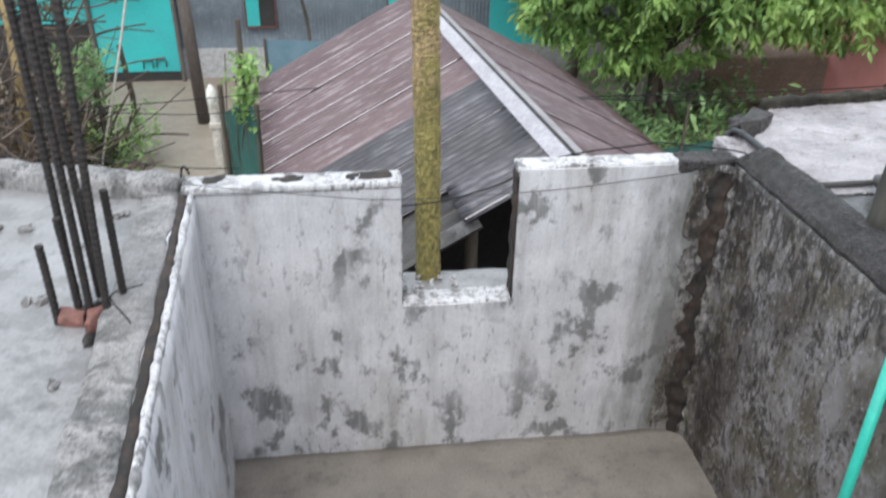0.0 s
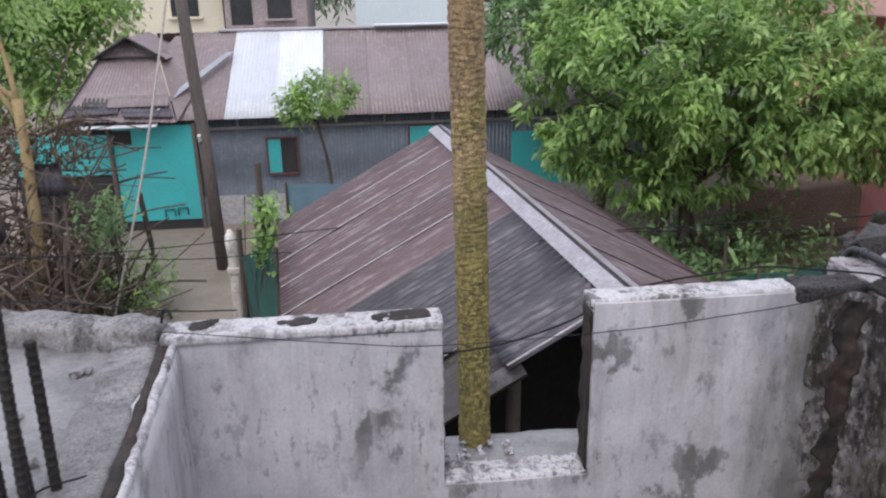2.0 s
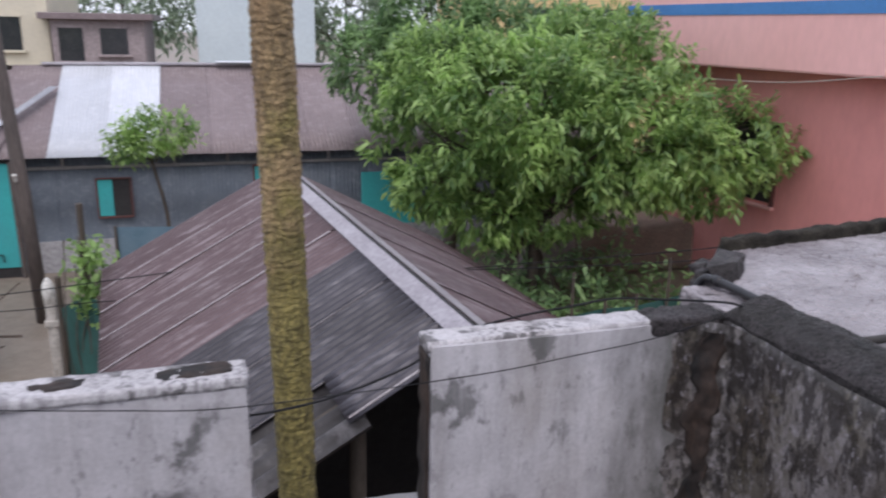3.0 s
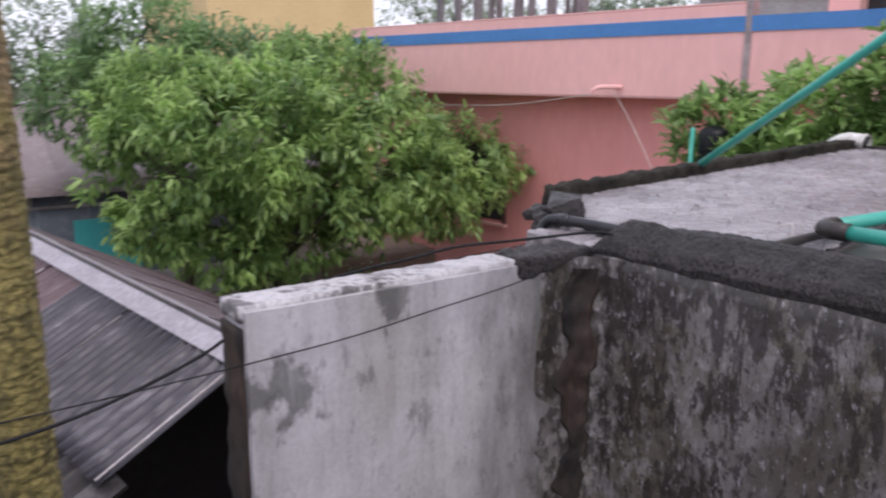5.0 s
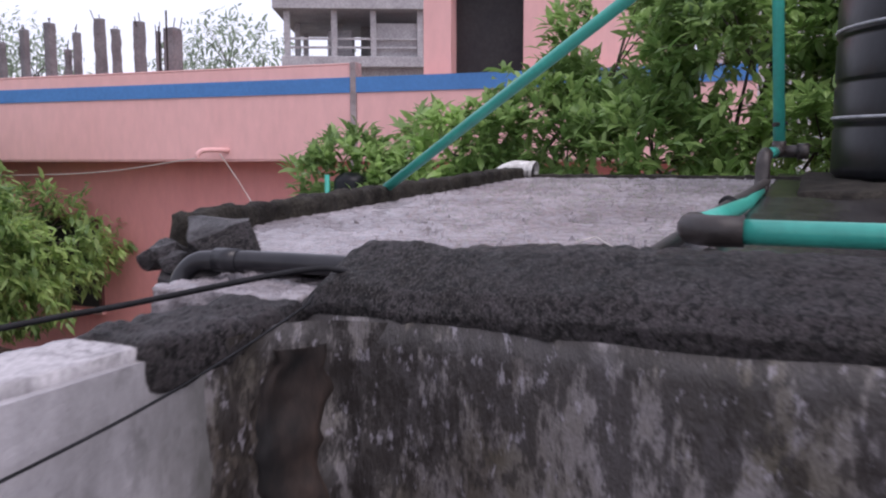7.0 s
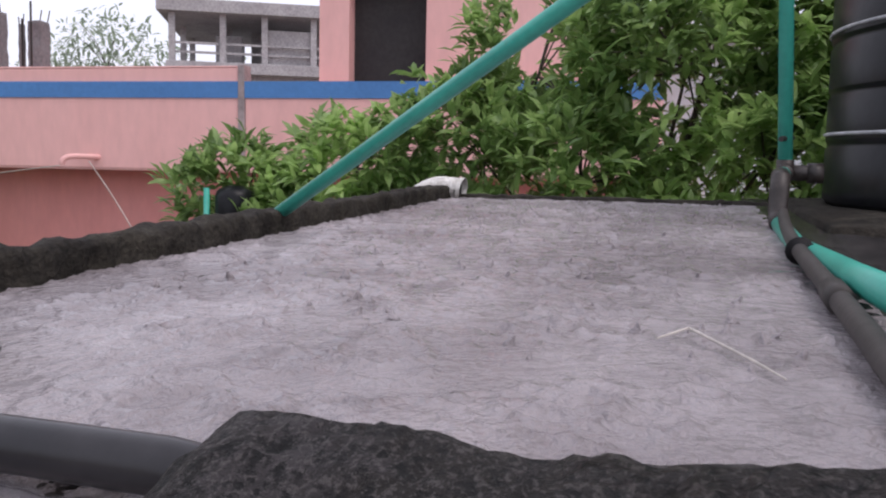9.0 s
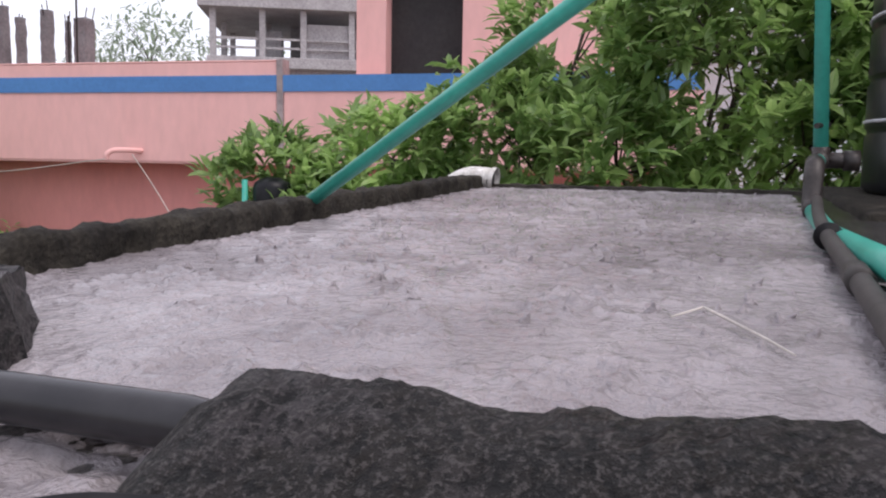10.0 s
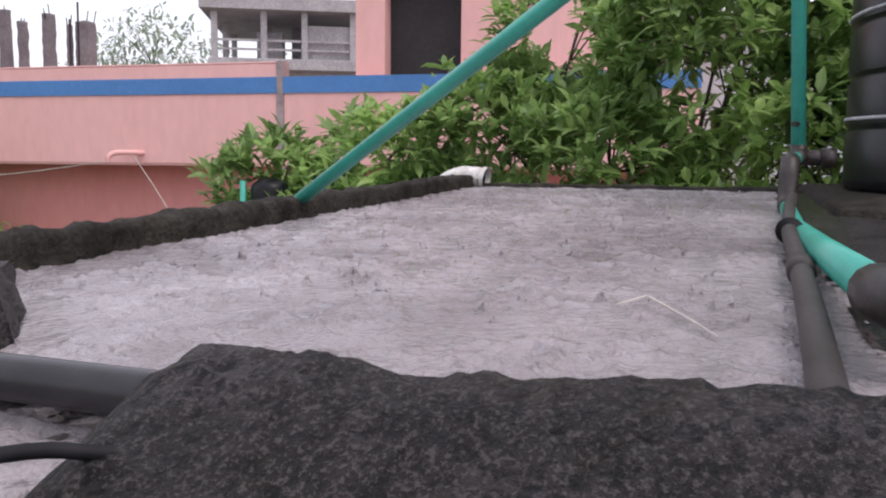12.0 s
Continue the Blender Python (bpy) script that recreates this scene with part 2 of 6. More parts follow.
DARK_TIN = tin("dark_old_sheet", (0.032, 0.028, 0.029), (0.05, 0.045, 0.045), (0.16, 0.15, 0.155), metal=0.0, rough=0.55)
WHITE_TIN = tin("new_white_sheet", (0.56, 0.575, 0.62), (0.48, 0.495, 0.53), (0.62, 0.63, 0.66), metal=0.1, rough=0.4)
BLUE_TIN = tin("slate_blue_sheet", (0.108, 0.128, 0.158), (0.13, 0.148, 0.176), (0.19, 0.21, 0.24), metal=0.2, vary=0.06)
FAR_TIN = tin("faded_brown_sheet", (0.18, 0.138, 0.14), (0.215, 0.17, 0.172), (0.28, 0.235, 0.24), metal=0.1, vary=0.1)
RIDGE = surface("galvanised_ridge_strip", (0.36, 0.335, 0.36), (0.27, 0.245, 0.265), 3, 30, 0.45, metal=0.2, relief=0.1)
# Pale lap colour with the sky's reflection on the raised edges put in.
PALELAP = surface("pale_lap_sheen", (0.46, 0.425, 0.44), (0.30, 0.265, 0.275), 5, 40, 0.5, metal=0.1, relief=0.2, grain=0.3)
TEAL = surface("turquoise_painted_tin", (0.05, 0.42, 0.42), (0.055, 0.37, 0.38), 1.5, 25, 0.5, relief=0.1, grain=0.08)
PINK = surface("salmon_pink_paint", (0.80, 0.46, 0.435), (0.76, 0.42, 0.395), 0.5, 9, 0.75, relief=0.15, grain=0.05, stretch=(1, 1, 0.4))
# Deeper copy of the house's pink: shade of set-back walls put into the colour.
PINKSHADED = surface("shaded_pink_paint", (0.74, 0.32, 0.30), (0.69, 0.285, 0.265), 0.6, 9, 0.75, relief=0.15, grain=0.05, stretch=(1, 1, 0.4))
BLUE = surface("blue_painted_band", (0.07, 0.22, 0.50), (0.06, 0.19, 0.44), 1.5, 20, 0.7, relief=0.1, grain=0.08)
GREYCON = surface("bare_grey_concrete", (0.24, 0.23, 0.23), (0.17, 0.16, 0.16), 2, 25, 0.85, relief=0.3)
# Pale concrete; the far frame house's haze is mixed into this grey.
PALECON = surface("pale_concrete_and_haze", (0.40, 0.39, 0.40), (0.30, 0.29, 0.30), 1.2, 14, 0.85, relief=0.2)
STARTER = surface("dark_wet_concrete", (0.17, 0.165, 0.17), (0.12, 0.115, 0.12), 3, 25, 0.85, relief=0.4)
CREAM = surface("cream_house_paint", (0.66, 0.60, 0.46), (0.58, 0.53, 0.42), 0.6, 8, 0.8, relief=0.1, grain=0.06)
YELLOW = surface("yellow_house_paint", (0.62, 0.47, 0.24), (0.56, 0.42, 0.21), 0.6, 8, 0.8, relief=0.1, grain=0.06)
PALEBLUE = surface("pale_blue_house_paint", (0.55, 0.62, 0.64), (0.5, 0.57, 0.6), 0.6, 8, 0.8, relief=0.1, grain=0.06)
GREYBROWN = surface("grey_brown_brickwork", (0.33, 0.275, 0.275), (0.27, 0.225, 0.225), 1.2, 10, 0.85, relief=0.2)
# Near-black for the shade in rooms, gaps and holes, and for dark fittings.
SHADEBLACK = surface("shade_black", (0.022, 0.02, 0.022), (0.03, 0.028, 0.028), 2, 20, 0.8, relief=0.1)
GLASS = surface("dark_window_glass", (0.03, 0.032, 0.036), (0.045, 0.047, 0.05), 2, 20, 0.15, relief=0)
REDWOOD = surface("red_painted_wood", (0.13, 0.05, 0.045), (0.10, 0.04, 0.036), 6, 40, 0.6, relief=0.2)
STEEL = surface("rusted_black_rebar", (0.010, 0.009, 0.009), (0.024, 0.017, 0.015), 30, 160, 0.7, metal=0.2, relief=0.5, depth=0.002)
BRICK = surface("wet_red_brick_lumps", (0.20, 0.085, 0.07), (0.13, 0.06, 0.05), 25, 110, 0.75, relief=0.7)
GREENPIPE = surface("green_pipe_plastic", (0.045, 0.40, 0.31), (0.04, 0.34, 0.27), 12, 90, 0.32, relief=0.04, grain=0.08)
GREYPIPE = surface("dark_grey_pipe_plastic", (0.016, 0.016, 0.019), (0.028, 0.027, 0.03), 14, 90, 0.28, relief=0.05, grain=0.12, spec=0.35)
DIRTYPIPE = surface("mud_stained_grey_pipe", (0.065, 0.059, 0.057), (0.04, 0.037, 0.035), 10, 80, 0.55, relief=0.1, grain=0.2, spec=0.25)
BLACKFIT = surface("black_pipe_fitting", (0.018, 0.014, 0.013), (0.035, 0.028, 0.025), 25, 120, 0.45, relief=0.2)
WHITEPIPE = surface("dirty_white_pipe", (0.72, 0.71, 0.68), (0.45, 0.43, 0.39), 30, 140, 0.5, relief=0.2)
TANK = surface("black_tank_plastic", (0.008, 0.009, 0.011), (0.013, 0.014, 0.016), 5, 40, 0.30, relief=0.05, spec=0.18)
TANKWEAR_GLINT = surface("pale_scuffed_rib", (0.45, 0.46, 0.48), (0.3, 0.31, 0.33), 20, 60, 0.5, relief=0.1)
CABLE = surface("black_cable_rubber", (0.008, 0.008, 0.009), (0.014, 0.014, 0.016), 20, 80, 0.6, relief=0, spec=0.2)
ROTTEN = surface("dark_weathered_timber", (0.075, 0.068, 0.055), (0.045, 0.042, 0.036), 6, 50, 0.85, relief=0.6, stretch=(1, 1, 0.2))
POLEWOOD = surface("grey_brown_pole_wood", (0.13, 0.105, 0.095), (0.09, 0.075, 0.07), 3, 30, 0.85, relief=0.4, stretch=(1, 1, 0.2))
POSTCON = surface("whitewashed_concrete_post", (0.50, 0.47, 0.43), (0.38, 0.35, 0.31), 4, 30, 0.85, relief=0.3)
BARK = surface("brown_bark", (0.09, 0.07, 0.055), (0.06, 0.05, 0.04), 6, 50, 0.9, relief=0.6, stretch=(1, 1, 0.3))
PALEBARK = surface("yellowish_bark", (0.36, 0.27, 0.13), (0.26, 0.19, 0.095), 5, 40, 0.85, relief=0.5)
DRYWOOD = surface("dry_brushwood", (0.115, 0.085, 0.07), (0.07, 0.052, 0.043), 6, 40, 0.9, relief=0.3, island=0.35)
def mossy_palm():
    """Ochre bark above, olive moss on the damper foot."""
    m = weathered("mossy_palm_bark", (0.42, 0.30, 0.15), (0.085, 0.06, 0.032), (0.27, 0.15, 0.085), patch=(0.47, 0.6), streak=(0.7, 0.95), speck=(0.46, 0.56), amounts=(0.5, 0.05, 0.75), blot_scale=26.0, speck_scale=75.0, grain=0.4, grit_at=(75.0, 1.0, 0.014))
    n, l, bsdf = m.node_tree.nodes, m.node_tree.links, m.node_tree.nodes["Principled BSDF"]
    col = bsdf.inputs["Base Color"].links[0].from_socket
    edge = add(n, l, position_z(n, l), ramp(n, l, noise_tex(n, l, 9.0, detail=6), 0.3, 0.7, -0.35, 0.35))
    l.new(blend(n, l, ramp(n, l, edge, 1.40, 1.75, 0.85, 0), col, (0.72, 0.86, 0.50), "MULTIPLY"), bsdf.inputs["Base Color"])
    return m


PALM = mossy_palm()
NET = surface("dark_green_net", (0.02, 0.075, 0.065), (0.028, 0.095, 0.085), 6, 120, 0.8, relief=0.4)
BLUENET = surface("faded_blue_net", (0.10, 0.17, 0.22), (0.13, 0.20, 0.25), 5, 110, 0.8, relief=0.4)
MUD = weathered("sandy_mud_ground", (0.25, 0.205, 0.165), (0.10, 0.085, 0.065), (0.19, 0.148, 0.11), patch=(0.55, 0.75), amounts=(0.5, 0.0, 0.3), rough=0.6)
MUDWALL = surface("brown_earth_bank", (0.24, 0.18, 0.145), (0.19, 0.145, 0.115), 2, 25, 0.9, relief=0.4)
TWIG = surface("pale_dry_twig", (0.55, 0.51, 0.47), (0.4, 0.37, 0.34), 30, 120, 0.7, relief=0.1)
LEAF_TREE = leafy("tree_leaves", (0.115, 0.225, 0.066), (0.36, 0.50, 0.17), 0.35)
LEAF_BUSH = leafy("shrub_leaves", (0.14, 0.26, 0.072), (0.33, 0.47, 0.165), 0.3)
LEAF_DARK = leafy("dark_leaves", (0.11, 0.20, 0.09), (0.24, 0.36, 0.15))
DRYLEAF = leafy("brown_dead_leaves", (0.085, 0.06, 0.04), (0.17, 0.125, 0.08), 0.7)
# Greens lifted towards grey: rain haze of the distance is in the colour.
LEAF_FAR = leafy("far_hazed_leaves", (0.24, 0.31, 0.22), (0.32, 0.39, 0.28))


def water_material():
    """A skin of rain over pale silted concrete, broken into short ripples whose dark reflections are partly painted."""
    m, n, l, bsdf = nodes_of("rain_water_on_roof")
    col = blend(n, l, ramp(n, l, noise_tex(n, l, 3.0, detail=6), 0.38, 0.62), (0.36, 0.332, 0.345), (0.22, 0.197, 0.206))
    col = blend(n, l, times(n, l, ramp(n, l, noise_tex(n, l, 11.0, (1, 1, 1), 6, 0.65), 0.54, 0.66), 0.55), col, (0.13, 0.112, 0.118))
    # dark flecks in the colour stand in for dark ripple reflections
    col = blend(n, l, ramp(n, l, noise_tex(n, l, 62.0, (1, 1, 1), 6, 0.68), 0.55, 0.62, 0, 0.2), col, (0.10, 0.087, 0.092))
    l.new(col, bsdf.inputs["Base Color"])
    bsdf.inputs["Roughness"].default_value, bsdf.inputs["IOR"].default_value = 0.06, 1.33
    ripple = noise_tex(n, l, 34.0, (1, 1, 1), 4, 0.55)
    chop = noise_tex(n, l, 120.0, (1, 1, 1), 4, 0.6)
    bump(n, l, bsdf, add(n, l, ripple, times(n, l, chop, 0.3)), 1.0, 0.016)
    return m


WATER = water_material()


# ---- mesh helpers ----
def thing(name, at, label, category, group="", kind=""):
    ob = new(name)
    ob.location = at
    ob.empty_display_size = 0.1
    return tagged(ob, label, category, group, kind)


def link(name, me, material, parent=None, label="", smooth=False):
    me.materials.append(material)
    if smooth:
        for p in me.polygons:
            p.use_smooth = True
    ob = new(name, me)
    if parent is not None:
        ob.parent = parent
        if parent.type == "EMPTY":
            ob.matrix_parent_inverse = Matrix.Translation(-parent.location)
    if label:
        ob["label"] = label
    return ob


def part(name, bm, material, parent=None, label="", smooth=False):
    me = bpy.data.meshes.new(name)
    bm.to_mesh(me)
    bm.free()
    return link(name, me, material, parent, label, smooth)


def data_part(name, verts, faces, material, parent=None, label="", smooth=False):
    me = bpy.data.meshes.new(name)
    me.from_pydata([tuple(v) for v in verts], [], faces)
    me.update()
    return link(name, me, material, parent, label, smooth)


def add_box(bm, lo, hi, turn=0.0, about=None, bevel=0.0):
    made = bmesh.ops.create_cube(bm, size=1.0)["verts"]
    lo, hi = Vector(lo), Vector(hi)
    bmesh.ops.transform(bm, verts=made, matrix=Matrix.Translation((lo + hi) / 2) @ Matrix.Diagonal((*(hi - lo), 1)))
    if turn:
        c = Vector(about) if about else (lo + hi) / 2
        bmesh.ops.rotate(bm, verts=made, cent=c, matrix=Matrix.Rotation(radians(turn), 3, "Z"))
    if bevel:
        edges = list({e for v in made for e in v.link_edges})
        bmesh.ops.bevel(bm, geom=edges, offset=bevel, segments=2, affect="EDGES", profile=0.5)
    return made


def box(lo, hi, turn=0.0, about=None, bevel=0.0):
    bm = bmesh.new()
    add_box(bm, lo, hi, turn, about, bevel)
    return bm


def fbm(p, scale, octaves=4):
    return noise.fractal(Vector(p) * scale, 1.0, 2.0, octaves)


def rough_box(lo, hi, step, amp, scale=8.0, turn=0.0, about=None, rounding=0.0, top_only=False):
    """A box cut into cells of about step, its skin pushed about by noise."""
    lo, hi = Vector(lo), Vector(hi)
    size = hi - lo
    cnt = [max(1, min(160, round(s / step))) for s in size]
    bm = bmesh.new()
    seen = {}

    def vert(i, j, k):
        key = (i, j, k)
        if key not in seen:
            p = Vector([lo[a] + size[a] * key[a] / cnt[a] for a in range(3)])
            if rounding:
                inner = Vector([min(max(p[a], lo[a] + rounding), hi[a] - rounding) for a in range(3)])
                off = p - inner
                if off.length > 1e-6:
                    p = inner + off.normalized() * min(off.length, rounding)
            seen[key] = bm.verts.new(p)
        return seen[key]

    for a in range(3):
        b, c = (a + 1) % 3, (a + 2) % 3
        for side in (0, cnt[a]):
            for i in range(cnt[b]):
                for j in range(cnt[c]):
                    quad = []
                    for di, dj in ((0, 0), (1, 0), (1, 1), (0, 1)):
                        key = [0, 0, 0]
                        key[a], key[b], key[c] = side, i + di, j + dj
                        quad.append(vert(*key))
                    bm.faces.new(quad if side else quad[::-1])
    bm.normal_update()
    for v in bm.verts:
        n = v.normal.copy()
        d = amp * fbm(v.co, scale, 5)
        if top_only:
            fade = max(0.0, min(1.0, (v.co.z - lo.z) / max(size.z, 1e-6)))
            d *= fade
        v.co += n * d
    if turn:
        c = Vector(about) if about else (lo + hi) / 2
        bmesh.ops.rotate(bm, verts=bm.verts, cent=c, matrix=Matrix.Rotation(radians(turn), 3, "Z"))
    return bm


def rock(centre, size, seed, turn=0.0, grit=0.004):
    """A broken angular lump: the hull of scattered corners, cut finer and roughened."""
    rng = random.Random(seed)
    bm = bmesh.new()
    for _ in range(16):
        p = Vector((rng.uniform(-1, 1), rng.uniform(-1, 1), rng.uniform(-1, 1)))
        k = max(abs(p.x), abs(p.y), abs(p.z))
        p = p / k * rng.uniform(0.8, 1.0)
        bm.verts.new((p.x * size[0] / 2, p.y * size[1] / 2, p.z * size[2] / 2))
    hull = bmesh.ops.convex_hull(bm, input=bm.verts[:])
    bmesh.ops.delete(bm, geom=[g for g in hull["geom_interior"] if isinstance(g, bmesh.types.BMVert)], context="VERTS")
    bmesh.ops.subdivide_edges(bm, edges=bm.edges[:], cuts=3, use_grid_fill=True)
    bmesh.ops.triangulate(bm, faces=bm.faces[:])
    bmesh.ops.transform(bm, verts=bm.verts, matrix=pose(*centre, 0, 0, turn))
    bm.normal_update()
    for v in bm.verts:
        v.co += v.normal * grit * fbm(v.co, 40, 4)
    return bm


def sweep(points, radii, sides=12, wobble=0.0, caps=True):
    """A tube along points; radii: one or one for each."""
    pts = [Vector(p) for p in points]
    rs = radii if isinstance(radii, (list, tuple)) else [radii] * len(pts)
    verts, faces = [], []
    side = None
    for i, p in enumerate(pts):
        d = (pts[min(i + 1, len(pts) - 1)] - pts[max(i - 1, 0)]).normalized()
        if side is None:
            side = d.orthogonal().normalized()
        side = (side - d * side.dot(d)).normalized()
        other = d.cross(side)
        for k in range(sides):
            a = 2 * math.pi * k / sides
            r = rs[i]
            if wobble:
                r *= 1 + wobble * noise.noise(Vector((math.cos(a) * 2, math.sin(a) * 2, i * 0.7)) + p * 3)
            verts.append(p + (side * math.cos(a) + other * math.sin(a)) * r)
    n = len(pts)
    for i in range(n - 1):
        for k in range(sides):
            a, b = i * sides + k, i * sides + (k + 1) % sides
            faces.append((a, b, b + sides, a + sides))
    if caps:
        faces.append(tuple(range(sides))[::-1])
        faces.append(tuple(range((n - 1) * sides, n * sides)))
    return verts, faces


def joined(*pieces):
    verts, faces = [], []
    for v, f in pieces:
        o = len(verts)
        verts += v
        faces += [tuple(i + o for i in q) for q in f]
    return verts, faces


def spline(points, steps=8):
    """Points of a smooth curve through the given ones."""
    p = [Vector(q) for q in points]
    p = [2 * p[0] - p[1]] + p + [2 * p[-1] - p[-2]]
    out = []
    for i in range(1, len(p) - 2):
        for k in range(steps):
            t = k / steps
            out.append(0.5 * (2 * p[i] + (p[i + 1] - p[i - 1]) * t + (2 * p[i - 1] - 5 * p[i] + 4 * p[i + 1] - p[i + 2]) * t * t + (3 * p[i] - p[i - 1] - 3 * p[i + 1] + p[i + 2]) * t ** 3))
    return out + [p[-2]]


def corrugated(origin, along, across, length, width, pitch=0.076, amp=0.009, rows=6, warp=0.004, samples=6, thick=0.0015):
    """A corrugated sheet with two skins; its ridges run along."""
    u, v = Vector(along).normalized(), Vector(across).normalized()
    n = u.cross(v).normalized()
    if n.z < 0:
        n = -n
    o = Vector(origin)
    cols = max(4, int(width / pitch * samples))
    verts, faces = [], []
    for skin in (0, 1):
        for i in range(rows + 1):
            for j in range(cols + 1):
                p = o + u * (length * i / rows) + v * (width * j / cols)
                h = amp * math.sin(2 * math.pi * width * j / cols / pitch) + warp * noise.noise(p * 1.7)
                verts.append(p + n * (h - skin * thick))
    w = cols + 1
    half = (rows + 1) * w
    for i in range(rows):
        for j in range(cols):
            a = i * w + j
            faces.append((a, a + 1, a + w + 1, a + w))
            faces.append((half + a, half + a + w, half + a + w + 1, half + a + 1))
    for j in range(cols):
        for base in (0, rows * w):
            faces.append((base + j, base + j + 1, half + base + j + 1, half + base + j))
    for i in range(rows):
        for base in (0, cols):
            a, b = i * w + base, (i + 1) * w + base
            faces.append((a, b, half + b, half + a))
    return verts, faces


def leaves(rng, centres, normals, count, size, spread, slim=0.32, droop=0.35, fold=0.18):
    """Leaves round each centre, each two folded halves about a drooping rib."""
    verts, faces = [], []
    for c, nrm in zip(centres, normals):
        for _ in range(count):
            d = Vector((rng.gauss(0, 1), rng.gauss(0, 1), rng.gauss(0, 0.8))).normalized() + Vector(nrm) * 0.7
            d.z -= droop
            d.normalize()
            s = size * rng.uniform(0.6, 1.25)
            base = Vector(c) + Vector((rng.gauss(0, spread), rng.gauss(0, spread), rng.gauss(0, spread)))
            side = d.cross(Vector((rng.uniform(-0.5, 0.5), rng.uniform(-0.5, 0.5), 1))).normalized()
            up = side.cross(d)
            w = s * slim * 0.5
            o = len(verts)
            rib = lambda k, sag: base + d * s * k - up * sag * s
            verts += [base, rib(0.34, 0.0), rib(0.70, 0.035), rib(1.0, 0.13)]
            for k, wide in ((0.30, 0.92), (0.66, 0.84)):
                for way in (1, -1):
                    verts.append(rib(k, 0.02) + side * w * wide * way + up * fold * w)
            faces += [(o, o + 4, o + 1), (o, o + 1, o + 5), (o + 1, o + 4, o + 6, o + 2), (o + 1, o + 2, o + 7, o + 5), (o + 2, o + 6, o + 3), (o + 2, o + 3, o + 7)]
    return verts, faces


def crown_points(rng, lobes, count, gap=-0.32, grain=1.1):
    """Points in the outer shell of the lobes, with the way out of the crown."""
    pts, outs = [], []
    weights = [a * b + b * c + a * c for _, (a, b, c) in lobes]
    while len(pts) < count:
        (cx, cy, cz), (a, b, c) = rng.choices(lobes, weights)[0]
        d = Vector((rng.gauss(0, 1), rng.gauss(0, 1), rng.gauss(0, 1))).normalized()
        r = rng.uniform(0.25, 1.0) ** 0.45
        r *= 1 + 0.22 * noise.noise(d * 2.3 + Vector((cx, cy, cz)))
        p = Vector((cx + d.x * a * r, cy + d.y * b * r, cz + d.z * c * r))
        if noise.noise(p * grain) < gap:
            continue
        pts.append(p)
        outs.append(d)
    return pts, outs


def tree(name, base, fork, lobes, clumps, per, size, spread, leaf_mat, bark, seed, label, girth=0.09, slim=0.32, category="tree", trunks=None, droop=0.35, gap=-0.32, grain=1.1):
    rng = random.Random(seed)
    t = thing(name, base, label, category)
    pieces = []
    for foot in (trunks or [base]):
        mid = (Vector(foot) + Vector(fork)) / 2 + Vector((rng.uniform(-.2, .2), rng.uniform(-.2, .2), 0))
        pieces.append(sweep(spline([foot, mid, fork], 6), [girth * (1.15 - 0.45 * k / 12) for k in range(13)], 10, 0.15))
    data_part("trunk", *joined(*pieces), bark, t, smooth=True)
    limbs = []
    for (c, r) in lobes:
        c = Vector(c)
        f = Vector(fork) + Vector((rng.uniform(-.1, .1), rng.uniform(-.1, .1), rng.uniform(-.3, .1)))
        mid = (f + c) / 2 + Vector((0, 0, 0.12 * (c - f).length))
        limbs.append(sweep(spline([f, mid, c], 5), [girth * 0.45 * (1 - 0.75 * k / 10) for k in range(11)], 7, 0.1))
        for _ in range(7):
            d = Vector((rng.gauss(0, 1), rng.gauss(0, 1), rng.gauss(0.3, 0.8))).normalized()
            e = Vector((c.x + d.x * r[0] * 0.9, c.y + d.y * r[1] * 0.9, c.z + d.z * r[2] * 0.9))
            limbs.append(sweep(spline([c.lerp(f, 0.15), c.lerp(e, 0.5) + Vector((0, 0, 0.06)), e], 4), [girth * 0.14 * (1 - 0.1 * k) for k in range(9)], 5))
    data_part("limb_work", *joined(*limbs), bark, t, smooth=True)
    pts, outs = crown_points(rng, lobes, clumps, gap, grain)
    crown = data_part("crown", *leaves(rng, pts, outs, per, size, spread, slim, droop), leaf_mat, t)
    tagged(crown, kind="stuff")
    return t


# ---- structure: ground, the walled yard on the roof, the two roofs beside it ----
GROUND = -2.5


def ground_sheet():
    xs = [-400, -120, -40] + [-20 + k for k in range(61)] + [60, 140, 400]
    ys = [-400, -120, -40] + [-15 + k for k in range(61)] + [65, 140, 400]
    verts = [(x, y, GROUND + (0.03 * fbm((x, y, 0), 0.6) if abs(x) < 30 and abs(y) < 45 else 0)) for y in ys for x in xs]
    w = len(xs)
    faces = [(j * w + i, j * w + i + 1, (j + 1) * w + i + 1, (j + 1) * w + i) for j in range(len(ys) - 1) for i in range(w - 1)]
    ob = data_part("ground", verts, faces, MUD, smooth=True)
    tagged(ob, "wet sandy mud ground of the village", "ground", kind="structure")


